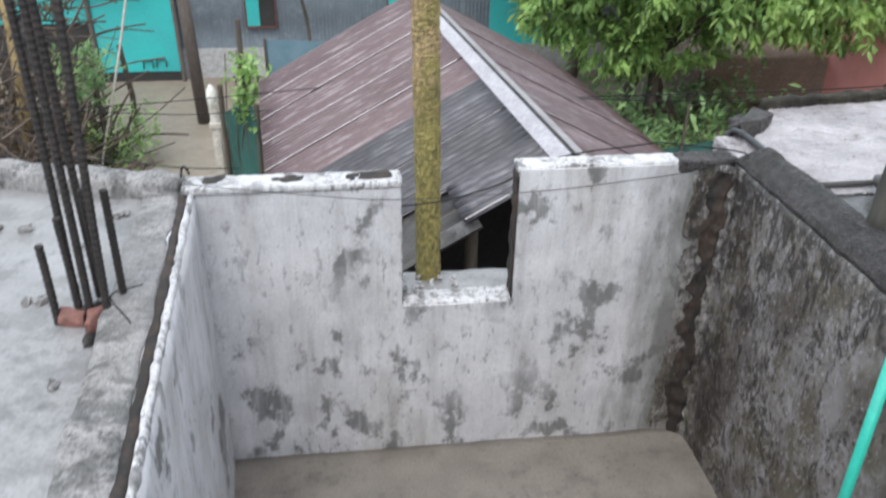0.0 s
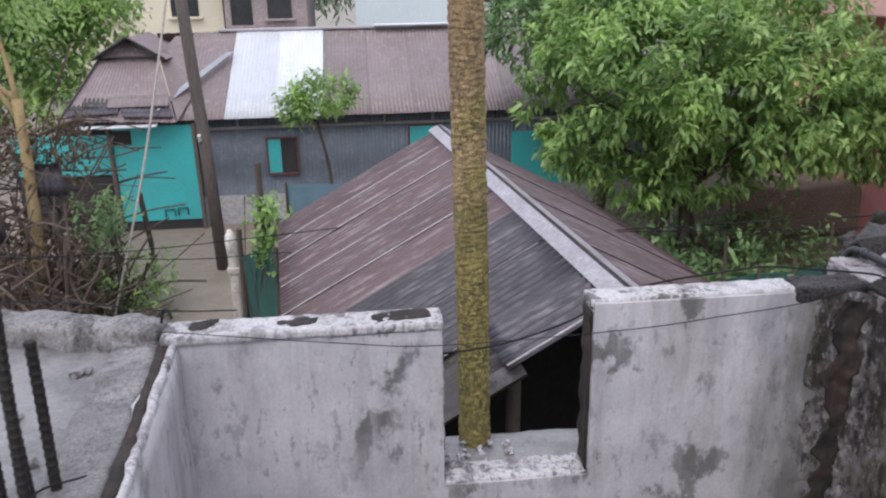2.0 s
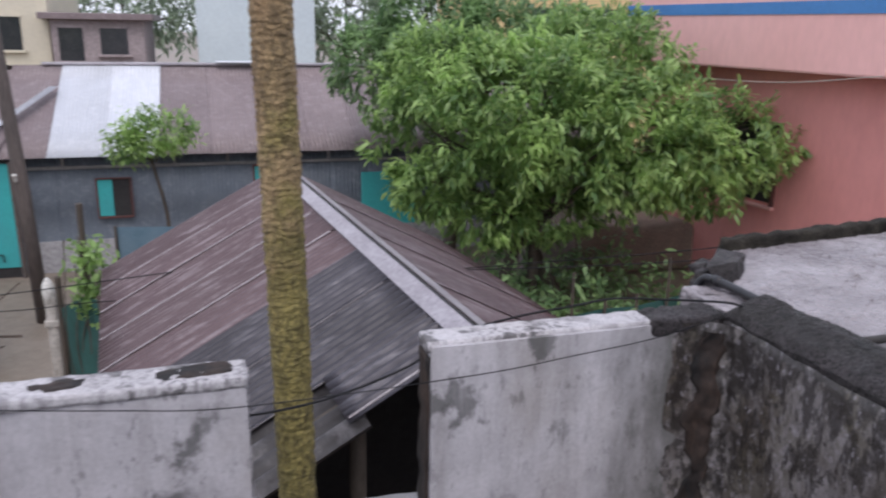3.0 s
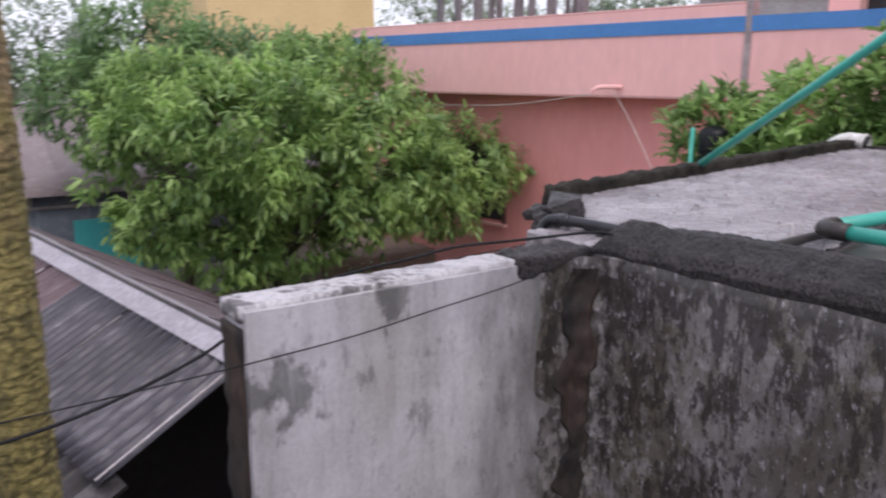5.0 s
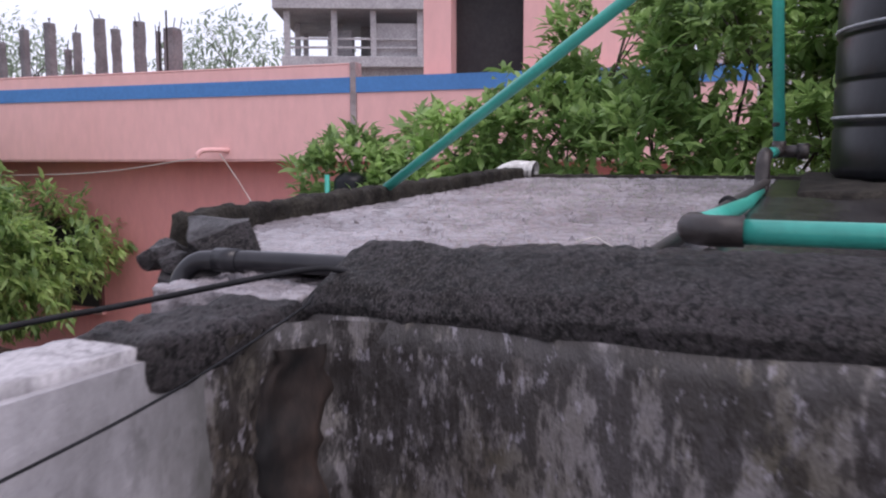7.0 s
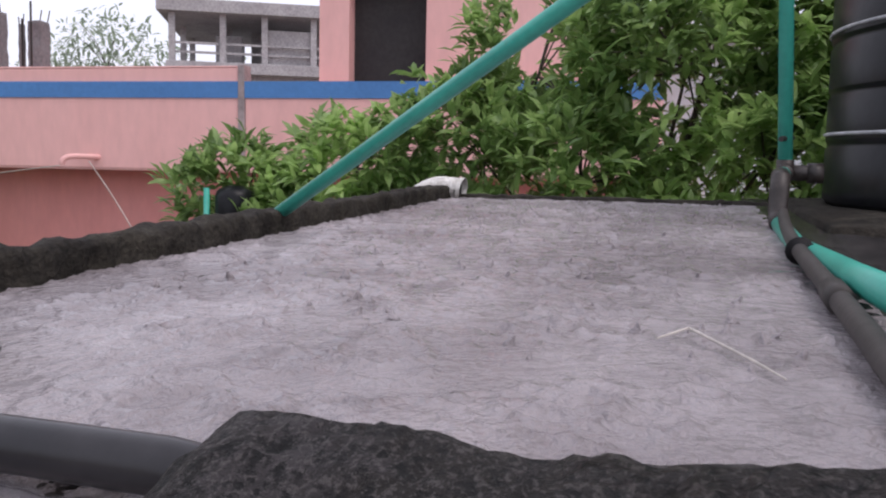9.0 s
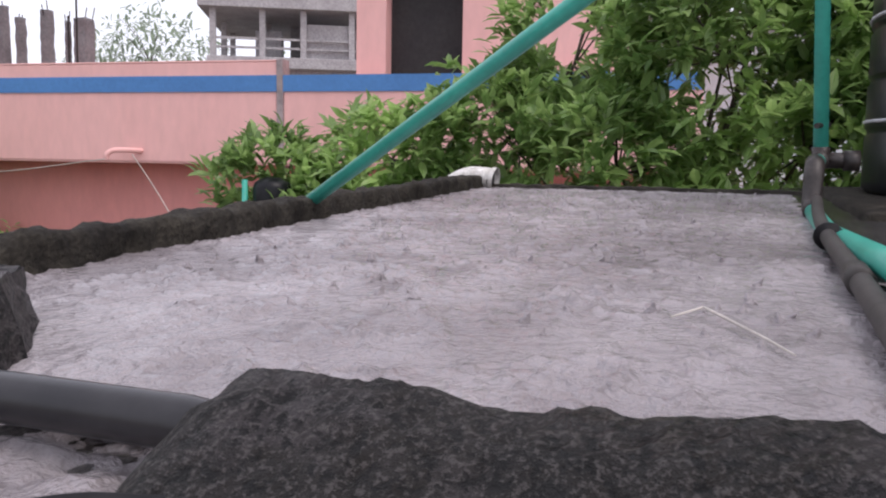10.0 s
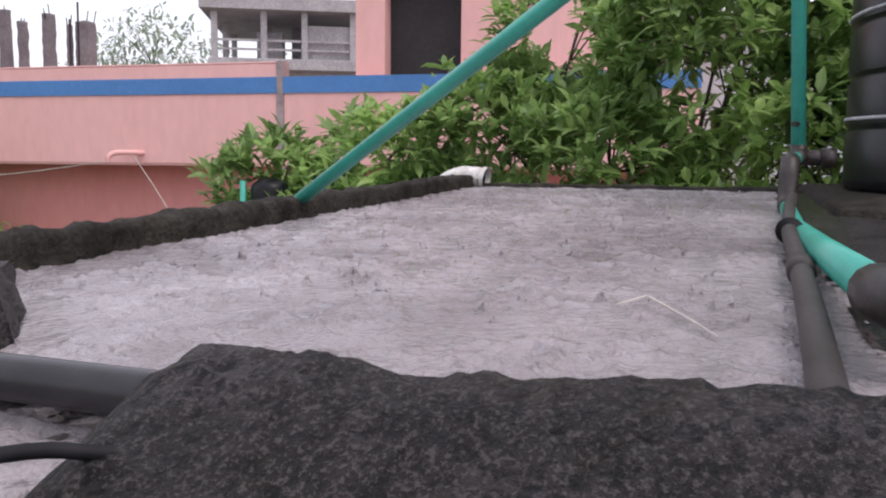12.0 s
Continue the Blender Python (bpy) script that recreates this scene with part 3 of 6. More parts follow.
def corner_render(wall, name, u0, u1, z0, z1, proud, amp, material, label, ragged=0.07, grain=7):
    """Render that rounds off the corner of the two walls, its upright edges ragged; u runs across it."""
    path = [Vector(p) for p in ((1.455, 2.682), (1.548, 2.672), (1.594, 2.632), (1.603, 2.565))]
    verts, faces = [], []
    for k in range(101):
        z = z0 + (z1 - z0) * k / 100
        a0, a1 = u0 + ragged * fbm((u0 * 9, 7.7, z), grain, 5), u1 + ragged * fbm((u1 * 9, 2.7, z), grain, 5)
        a1 = max(a1, a0 + 0.03)
        for j in range(17):
            s = j / 16
            u = min(max(a0 + (a1 - a0) * s, -0.1), 1.1) * 3
            i = min(2, max(0, int(u)))
            q = path[i].lerp(path[i + 1], u - i)
            d = (proud + amp * fbm((q.x, q.y, z), 24, 5)) * min(1.0, 3 * math.sin(math.pi * s)) - 0.002
            verts.append((q.x - 0.7 * d, q.y - 0.7 * d, z))
            if k and j:
                a = k * 17 + j
                faces.append((a - 18, a - 17, a, a - 1))
    data_part(name, verts, faces, material, wall, label, smooth=True)


def front_wall():
    """The wall across the yard, with its square notch; the mortar capping is rough and broken."""
    y0, y1, zt = 2.68, 2.768, 1.195
    wall = thing("wall_front", (0.6, 2.74, 0), "white plastered parapet wall with black mould and a square notch", "wall", kind="structure")
    xs = [-0.30 + 0.7215 * k / 22 for k in range(22)] + [0.422 + 0.413 * k / 13 for k in range(13)] + [0.835 + 0.785 * k / 24 for k in range(25)]
    zs = [-0.05 + 0.742 * k / 22 for k in range(22)] + [0.69 + 0.49 * k / 16 for k in range(17)]
    hole = lambda i, k: 22 <= i < 35 and k >= 22
    verts, faces, ids = [], [], {}

    def corner(i, k, s):
        if (i, k, s) not in ids:
            ids[(i, k, s)] = len(verts)
            p = Vector((xs[i], (y0, y1)[s], zs[k]))
            if p.x > 0.83 and p.z > 0.69:
                p.z = 0.69 + (p.z - 0.69) * 1.082
            verts.append((p.x, p.y + 0.006 * fbm(p, 3.5, 5), p.z))
        return ids[(i, k, s)]

    nx, nz = len(xs) - 1, len(zs) - 1
    for i in range(nx):
        for k in range(nz):
            if hole(i, k):
                continue
            c = ((i, k), (i + 1, k), (i + 1, k + 1), (i, k + 1))
            faces.append([corner(*q, 0) for q in c])
            faces.append([corner(*q, 1) for q in c[::-1]])
            for (di, dk), (p, q) in (((0, -1), (0, 1)), ((1, 0), (1, 2)), ((0, 1), (2, 3)), ((-1, 0), (3, 0))):
                a, e = i + di, k + dk
                if a < 0 or e < 0 or a >= nx or e >= nz or hole(a, e):
                    faces.append([corner(*c[q], 0), corner(*c[p], 0), corner(*c[p], 1), corner(*c[q], 1)])
    data_part("plastered_face", verts, faces, FRONT_PLASTER, wall)
    part("outer_wall", box((-0.30, 2.69, GROUND), (1.60, 2.76, -0.05)), PLASTER, wall)
    for lo, hi in (((-0.30, y0 - 0.006, zt - 0.022), (0.425, y1 + 0.008, zt + 0.004)), ((0.828, y0 + 0.010, zt + 0.006), (1.445, y1 + 0.002, zt + 0.035))):
        part("capping", rough_box(lo, hi, 0.010, 0.0028, 30, rounding=0.003), CAPPING, wall, "broken pale mortar capping", smooth=True)
    for x0, x1 in ((-0.02, 0.12), (0.23, 0.41), (-0.25, -0.13)):
        part("bare_patch", rock(((x0 + x1) / 2, y1 - 0.03, zt - 0.001), (x1 - x0, 0.08, 0.016), int(900 + 100 * x0), 4, 0.003), BROWNSTAIN, wall, "bare dark brick where the capping broke off", smooth=True)
    corner_render(wall, "corner_fillet", 0.0, 1.0, 0.0, 1.222, 0.004, 0.010, BLACKENED, "black mouldy render in the wall corner", 0.035, 9)
    corner_render(wall, "peeled_strip", 0.24, 0.54, 0.0, 1.20, 0.013, 0.010, BROWNSTAIN, "brown strip of peeled render", 0.17, 11)
    part("mould_end", rough_box((1.40, y0 - 0.004, zt - 0.004), (1.61, y1 + 0.004, zt + 0.040), 0.006, 0.007, 30, rounding=0.012), KERB, wall, "black wet broken end of the capping", smooth=True)
    part("notch_sill", rough_box((0.422, y0 + 0.004, 0.672), (0.835, y1 + 0.01, 0.70), 0.014, 0.007, 16, rounding=0.006), CAPPING, wall, "crumbling mortar sill", smooth=True)
    part("notch_jamb", rough_box((0.829, y0 + 0.012, 0.70), (0.838, y1, 1.19), 0.014, 0.006, 18), BROWNSTAIN, wall, "bare brown jamb with plaster gone", smooth=True)
    part("notch_jamb", rough_box((0.418, y0 + 0.012, 0.70), (0.426, y1, 1.19), 0.014, 0.005, 18), CAPPING, wall, smooth=True)
    shelf = part("shade_ledge", rough_box((0.05, 2.768, 0.60), (1.30, 2.99, 0.655), 0.03, 0.008, 8, rounding=0.01), SLAB, wall, "wet concrete sunshade slab", smooth=True)
    rng = random.Random(4)
    bits = []
    for _ in range(30):
        c = Vector((rng.uniform(0.43, 0.66), rng.uniform(2.70, 2.95), 0.0))
        c.z = 0.70 if c.y < 2.81 else 0.66
        s = rng.uniform(0.004, 0.012)
        bits.append(sweep([c, c + Vector((rng.gauss(0, s), rng.gauss(0, s), s * 1.6))], [s, s * 0.6], 6, 0.3))
    crumbs = data_part("mortar_crumbs", *joined(*bits), CAPPING, wall, "white lime crumbs and dry leaf scraps")
    tagged(crumbs, kind="stuff")


def left_side():
    wall = thing("wall_left", (-0.3, 1.0, 0), "low side wall with a ragged whitewashed edge", "wall", kind="structure")
    part("wall_face", rough_box((-0.345, -2.2, -0.05), (-0.255, 2.70, 1.165), 0.05, 0.005, 5, turn=4.0, about=(-0.28, 2.68, 0), rounding=0.01), PLASTER, wall, smooth=True)
    part("ragged_edge", rough_box((-0.279, -2.2, 1.15), (-0.261, 2.69, 1.183), 0.009, 0.008, 30, turn=4.0, about=(-0.28, 2.68, 0), rounding=0.01), CAPPING, wall, "chipped white mortar edge", smooth=True)
    part("crack_strip", rough_box((-0.306, -2.2, 1.15), (-0.279, 2.69, 1.174), 0.014, 0.006, 22, turn=4.0, about=(-0.28, 2.68, 0)), BROWNSTAIN, wall, "dark strip behind the chipped edge", smooth=True)
    part("kerb_channel", rough_box((-0.43, -2.2, 1.10), (-0.304, 2.78, 1.176), 0.022, 0.012, 9, turn=4.0, about=(-0.28, 2.68, 0), rounding=0.015), GREYMORTAR, wall, "dark damp mortar strip", smooth=True)
    roof = thing("roof_left", (-2, 1.0, 1.1), "wet concrete flat roof with a low kerb", "roof", kind="structure")
    ring = ((-4.5, -2.2), (0.02, -2.2), (-0.31, 2.72), (-4.2, 3.76), (-4.5, 3.76))
    for name, z0, z1, m in (("roof_slab", 1.0, 1.135, SLAB), ("house_wall", GROUND, 1.0, PLASTER)):
        bm = bmesh.new()
        lo = [bm.verts.new((x, y, z0)) for x, y in ring]
        hi = [bm.verts.new((x, y, z1)) for x, y in ring]
        bm.faces.new(lo[::-1]), bm.faces.new(hi)
        for k in range(5):
            bm.faces.new((lo[k], lo[(k + 1) % 5], hi[(k + 1) % 5], hi[k]))
        part(name, bm, m, roof)
    part("front_kerb", rough_box((-4.3, 2.70, 1.08), (-0.30, 2.80, 1.205), 0.014, 0.014, 11, turn=-15, about=(-0.30, 2.74, 1.1), rounding=0.02), GREYMORTAR, roof, "rough mortar kerb on the roof edge", smooth=True)
    rng = random.Random(15)
    for k in range(16):
        x, y = rng.uniform(-0.85, -0.42), rng.uniform(1.75, 2.68)
        part("rubble_chip", rock((x, y, 1.142), (rng.uniform(0.02, 0.05), rng.uniform(0.015, 0.04), 0.02), 200 + k, rng.uniform(0, 90), 0.003), GREYMORTAR, roof)


def yard():
    ob = part("floor", rough_box((-0.45, -2.2, -0.12), (1.66, 2.69, 0.0), 0.05, 0.006, 4), FLOOR, smooth=True)
    tagged(ob, "damp brown concrete floor of the small yard", "floor", kind="structure")
    ob = part("wall_back", box((-0.45, -2.33, GROUND), (1.66, -2.2, 1.2)), PLASTER)
    tagged(ob, "plain plastered wall closing the yard", "wall", kind="structure")


def lay(ob):
    """Gives a thing on the flooded roof the roof's fall towards the drain."""
    for piece in [ob, *ob.children]:
        if piece.type == "MESH":
            for v in piece.data.vertices:
                v.co.z += 0.009 + 0.03 * (v.co.x - 1.95)
    return ob


def right_side():
    wall = thing("wall_right", (1.7, 0.5, 0), "rain-blackened plaster wall with long dark runs", "wall", kind="structure")
    part("wall_face", rough_box((1.60, -2.2, -0.05), (1.76, 2.80, 1.225), 0.03, 0.007, 7, rounding=0.012), BLACKENED, wall, smooth=True)
    rows, rough_prof = 420, ((1.612, 1.20), (1.603, 1.222), (1.600, 1.234), (1.612, 1.254), (1.645, 1.272), (1.672, 1.286), (1.70, 1.291), (1.722, 1.281), (1.735, 1.262), (1.742, 1.225))
    prof = [(rough_prof[k][0] * (1 - u / 5) + rough_prof[k + 1][0] * u / 5, rough_prof[k][1] * (1 - u / 5) + rough_prof[k + 1][1] * u / 5) for k in range(9) for u in range(5)] + [rough_prof[-1]]
    w = len(prof)
    verts, faces = [], []
    for i in range(rows + 1):
        y = 2.70 - 4.85 * (i / rows) ** 1.6
        k = min(1.0, max(0.0, (2.705 - y) / 0.06))
        drop = 1 - (1 - k) ** 2
        far = min(1.0, max(0.0, (2.58 - y) / 0.12))
        for j, (x, z) in enumerate(prof):
            fz = 1.19 + (z - 1.19) * (0.15 + 0.85 * drop) - 0.003 * far
            p = Vector((x, y, fz))
            rise = 0.007 * min(1.0, max(0.0, (2.50 - y) / 0.1)) - 0.003 * math.exp(-((y - 2.565) / 0.03) ** 2)
            d = 0.0035 * fbm(p, 14, 4) + 0.002 * fbm(p, 60, 4) - 0.006 * max(0.0, fbm(p, 120, 2)) + rise
            verts.append((p.x + 0.5 * d, p.y, p.z + d * min(1.0, j / 5, (w - 1 - j) / 3)))
    for i in range(rows):
        for j in range(w - 1):
            a = i * w + j
            faces.append((a, a + 1, a + w + 1, a + w))
    faces.append(tuple(range(w))[::-1])
    data_part("near_kerb", verts, faces, KERB, wall, "lumpy black-stained mortar kerb", smooth=True)
    roof = thing("roof_right", (2.9, 1.5, 1.1), "flooded concrete flat roof of the next house", "roof", kind="structure")
    lay(part("roof_slab", rough_box((1.72, -2.2, 1.05), (4.2, 2.345, 1.243), 0.03, 0.006, 9), WETSLAB, roof, smooth=True))
    bm = bmesh.new()
    lo = [bm.verts.new((x, y, 1.05)) for x, y in ((1.77, 2.2), (3.84, 2.2), (3.84, 3.27), (1.95, 3.19), (1.69, 2.96), (1.645, 2.79), (1.77, 2.78))]
    hi = [bm.verts.new((v.co.x, v.co.y, 1.226)) for v in lo]
    bm.faces.new(lo[::-1]), bm.faces.new(hi)
    for k in range(7):
        bm.faces.new((lo[k], lo[(k + 1) % 7], hi[(k + 1) % 7], hi[k]))
    lay(part("front_slab", bm, KERB, roof))
    part("house_wall", box((1.76, -2.2, GROUND), (3.80, 3.05, 1.05)), PLASTER, roof)
    lay(part("front_kerb", rough_box((1.93, 3.125, 1.2), (3.80, 3.175, 1.282), 0.010, 0.008, 26, turn=2.5, about=(1.93, 3.125, 1.2), rounding=0.010), DARKKERB, roof, "black uneven mortar kerb", smooth=True))
    lay(part("far_kerb", rough_box((3.79, 2.0, 1.2), (3.84, 3.26, 1.254), 0.012, 0.005, 26, rounding=0.01), DARKKERB, roof, "low dark kerb at the far edge", smooth=True))
    for lo2, hi2, tn in (((1.61, 2.72, 1.13), (1.80, 2.86, 1.207), 8), ((1.65, 2.80, 1.13), (1.75, 2.90, 1.205), -10)):
        part("gutter_rubble", rough_box(lo2, hi2, 0.012, 0.016, 17, turn=tn, rounding=0.02), KERB, roof, "broken wet mortar in the drain gap", smooth=True)


def gutter_water():
    ob = part("gutter_water", rough_box((1.625, 2.705, 1.17), (1.80, 2.905, 1.230), 0.005, 0.007, 40), WATER, smooth=True)
    tagged(ob, "rain water running over rubble at the roof edge", "water", kind="structure")


def roof_water():
    """The sheet of rain water, pocked by drops."""
    rng = np.random.default_rng(5)
    nx, ny = 470, 190
    xs = 1.735 + (3.79 - 1.735) * np.linspace(0, 1, nx) ** 1.25
    gy = np.linspace(0, 1, ny)
    x2, g2 = np.meshgrid(xs, gy, indexing="ij")
    top = 3.13 + (x2 - 1.95) * 0.044
    top = np.where(x2 < 1.95, 2.82 + (x2 - 1.735) * 1.44, top)
    y2 = 2.335 + (top - 2.335) * g2
    h = np.zeros_like(x2)
    for _ in range(26):
        a, k = rng.uniform(0, np.pi * 2), rng.uniform(45, 210)
        h += 0.00007 * (40 / k) ** 0.5 * np.sin((x2 * np.cos(a) + y2 * np.sin(a)) * k + rng.uniform(0, 6.28))
    for _ in range(1100):
        cx, cy = rng.uniform(1.74, 3.78), rng.uniform(2.2, 3.2)
        i0, i1 = np.searchsorted(xs, (cx - 0.05, cx + 0.05))
        d2 = (x2[i0:i1] - cx) ** 2 + (y2[i0:i1] - cy) ** 2
        d = np.sqrt(d2)
        r = rng.uniform(0.005, 0.035)
        ring = rng.uniform(0.0008, 0.0030) * np.exp(-((d - r) / 0.004) ** 2)
        spike = (rng.random() < 0.1) * rng.uniform(0.001, 0.003) * np.exp(-d2 / 0.004 ** 2)
        h[i0:i1] += ring + spike
    z = 1.243 + h
    verts = np.stack([x2, y2, z], -1).reshape(-1, 3).tolist()
    faces = [(i * ny + j, (i + 1) * ny + j, (i + 1) * ny + j + 1, i * ny + j + 1) for i in range(nx - 1) for j in range(ny - 1)]
    pick = random.Random(6)
    drops = []
    for _ in range(240):
        x = 1.97 + 1.75 * pick.random()
        c = Vector((x, pick.uniform(2.42, 3.03), 1.2425))
        s = pick.uniform(0.35, 1.0)
        lean = Vector((pick.gauss(0, 0.002), pick.gauss(0, 0.002), 0))
        drops.append(sweep([c, c + Vector((0, 0, 0.002 * s)), c + lean * 0.5 + Vector((0, 0, 0.005 * s)), c + lean + Vector((0, 0, 0.010 * s))], [0.0075 * s, 0.0050 * s, 0.0030 * s, 0.0012 * s], 7, 0.3))
    ob = data_part("rain_splash", *joined(*drops), WATER, smooth=True)
    tagged(lay(ob), "small splashes of rain on the standing water", "splash", kind="stuff")
    ob = data_part("water", verts, faces, WATER, smooth=True)
    tagged(lay(ob), "shallow rain water standing on the flat roof, pocked by drops", "water", kind="structure")


ground_sheet()
yard()
front_wall()
left_side()
right_side()
gutter_water()
roof_water()


# ---- on the two roofs ----
def rebars():
    """A column's starter bars, ribbed, standing in broken brick."""
    t = thing("rebar_cluster", (-0.43, 2.05, 1.14), "black ribbed steel starter bars sticking up from the roof", "rebar")
    rng = random.Random(2)
    rows = ((-0.50, 2.02, 1.36, -0.005), (-0.475, 2.10, 2.6, 0.01), (-0.455, 2.05, 1.42, 0.0), (-0.43, 2.12, 2.9, 0.012), (-0.425, 2.02, 2.7, 0.03), (-0.395, 2.08, 1.48, 0.002), (-0.375, 2.02, 2.06, 0.05), (-0.35, 2.09, 1.47, 0.006))
    for x, y, top, lean in rows:
        n = int((top - 1.12) / 0.006)
        pts = [(x + lean * (k / n) * (top - 1.12), y + 0.012 * math.sin(k / n * 3 + x * 40) * (top - 1.12), 1.12 + (top - 1.12) * k / n) for k in range(n + 1)]
        rad = [0.0098 + (0.0016 if k % 3 == 0 else 0.0) for k in range(n + 1)]
        data_part("rebar", *sweep(pts, rad, 7), STEEL, t)
    for k, (x, y, s) in enumerate(((-0.465, 2.02, 0.035), (-0.395, 2.0, 0.042), (-0.43, 2.06, 0.03), (-0.40, 1.93, 0.026))):
        part("brick_lump", rock((x, y, 1.135 + s * 0.4), (2 * s, 1.7 * s, 1.3 * s), 70 + k, 30 * k, 0.006), BRICK if k < 2 else KERB, t, "broken red brick" if k < 2 else "", smooth=True)


def loose_wires_left():
    for name, pts, r in (("wire_scrap", ((-0.30, 2.1, 1.19), (-0.36, 2.02, 1.21), (-0.30, 1.93, 1.19), (-0.25, 1.88, 1.12), (-0.235, 1.80, 1.02)), 0.0022),
                         ("wire_scrap", ((-0.30, 2.72, 1.22), (-0.295, 2.73, 1.25), (-0.28, 2.72, 1.255), (-0.27, 2.71, 1.235)), 0.004)):
        ob = data_part(name, *sweep(spline(pts, 8), r, 6), CABLE, smooth=True)
        tagged(ob, "bent piece of black wire on the wall edge", "wire")


def bent_pipe(name, pts, r, material, label, category, fittings=()):
    t = thing(name, pts[0], label, category)
    data_part("tube", *sweep(pts, r, 14), material, t, smooth=True)
    for fname, fpts, fr, fm in fittings:
        data_part(fname, *sweep(fpts, fr, 14), fm, t, smooth=True)
    return t


def arc(c, a, b, r, n=8):
    """A quarter turn from direction a to direction b about the corner c."""
    a, b, c = Vector(a).normalized(), Vector(b).normalized(), Vector(c)
    o = c + (a + b) * r
    return [o - b * r * math.cos(k / n * math.pi / 2) - a * r * math.sin(k / n * math.pi / 2) for k in range(n + 1)]


def roof_pipes():
    # grey drain pipe, out of the kerb's end, bent down over the front
    bent_pipe("drain_pipe", [(1.712, 2.63, 1.250), (1.716, 2.70, 1.255), (1.716, 2.835, 1.254)] + arc((1.705, 2.925, 1.252), (0.05, -1, 0), (-0.45, 0.05, -1), 0.030) + [(1.668, 2.928, 1.15)],
              0.0125, GREYPIPE, "dark grey plastic drain pipe bent over the roof edge", "pipe",
              (("collar", [(1.714, 2.850, 1.2535), (1.711, 2.882, 1.253)], 0.0152, GREYPIPE),))
    # mud-stained pipe along the roof, two lengths and a coupler
    lay(bent_pipe("roof_pipe", spline([(1.735, 2.392, 1.256), (1.98, 2.382, 1.258), (2.27, 2.373, 1.26), (2.55, 2.366, 1.262), (2.85, 2.35, 1.264), (3.12, 2.33, 1.275)], 6),
              0.0100, DIRTYPIPE, "mud-stained grey plastic pipe lying on the roof", "pipe",
              (("coupler", [(2.185, 2.3755, 1.2595), (2.245, 2.3735, 1.26)], 0.0126, DIRTYPIPE),
               ("wire_tie", [(2.54, 2.366, 1.262), (2.546, 2.366, 1.262)], 0.018, CABLE))))
    # green water line: a run beside the tank, an elbow, a run along the kerb
    g = bent_pipe("water_line", [(1.94, 2.3245, 1.3105), (2.3, 2.318, 1.290), (2.72, 2.308, 1.268), (3.06, 2.295, 1.272)], 0.0145, GREENPIPE, "green plastic water line with black elbows", "pipe",
                  (("elbow", [(1.96, 2.325, 1.310), (1.93, 2.325, 1.312), (1.908, 2.32, 1.313), (1.898, 2.303, 1.313), (1.897, 2.265, 1.313)], 0.0182, BLACKFIT),
                   ("elbow", [(3.04, 2.295, 1.272), (3.09, 2.293, 1.274), (3.105, 2.292, 1.29), (3.106, 2.292, 1.33), (3.112, 2.29, 1.352), (3.14, 2.287, 1.358)], 0.0182, BLACKFIT),
                   ("elbow", [(3.235, 2.270, 1.36), (3.285, 2.262, 1.362), (3.30, 2.260, 1.372), (3.30, 2.260, 1.388)], 0.0182, BLACKFIT),
                   ("valve", [(3.30, 2.258, 1.36), (3.30, 2.19, 1.36)], 0.017, BLACKFIT),
                   ("union_ring", [(3.30, 2.215, 1.36), (3.30, 2.185, 1.36)], 0.022, BLACKFIT)))
    data_part("tube", *sweep([(1.897, 2.28, 1.313), (1.90, 1.9, 1.313), (1.905, 1.3, 1.313)], 0.0145, 14), GREENPIPE, g, smooth=True)
    data_part("tube", *sweep([(3.135, 2.287, 1.358), (3.24, 2.270, 1.36)], 0.0145, 14), GREENPIPE, g, smooth=True)
    data_part("riser", *sweep([(3.30, 2.260, 1.38), (3.30, 2.290, 2.0), (3.30, 2.34, 3.0)], 0.0155, 14), GREENPIPE, g, smooth=True)
    data_part("tap_lever", *sweep([(3.265, 2.275, 1.432), (3.335, 2.245, 1.436)], 0.006, 8), BLACKFIT, g)
    for piece in g.children:
        for v in piece.data.vertices:
            k = min(1.0, max(0.0, (v.co.x - 1.9) / 1.4))
            v.co.y += 0.022 + 0.030 * k
            v.co.z -= 0.026 - 0.012 * k
    lay(g)
    # the long green pole leaning on the timber post
    ob = bent_pipe("leaning_pipe", [(2.687, 3.262, 1.256), (2.417, 2.658, 1.579), (2.10, 1.96, 1.95)], 0.0118, GREENPIPE, "long green plastic pipe leaning from the kerb to a post", "pipe")
    # white bend in the far corner
    c = Vector((3.80, 3.245, 1.222))
    pts = [c + Vector((0.0, 0.115, -0.05)), c + Vector((0.0, 0.10, -0.005)), c + Vector((-0.002, 0.065, 0.030)), c + Vector((-0.005, 0.015, 0.050)), c + Vector((-0.008, -0.035, 0.05)), c + Vector((-0.01, -0.07, 0.045))]
    w = thing("vent_bend", c, "dirty white plastic pipe bend at the roof corner", "pipe")
    data_part("bend", *sweep(spline(pts, 5), 0.033, 16, caps=False), WHITEPIPE, w, smooth=True)
    data_part("socket_rim", *sweep([pts[-1] + Vector((0.001, 0.012, 0.002)), pts[-1] + Vector((0, -0.002, 0))], 0.037, 16, caps=False), WHITEPIPE, w, smooth=True)
    data_part("bore", *sweep([pts[-1] + Vector((0, 0.02, 0)), pts[-1] + Vector((0, 0.012, 0))], 0.032, 16), SHADEBLACK, w)
    lay(w)


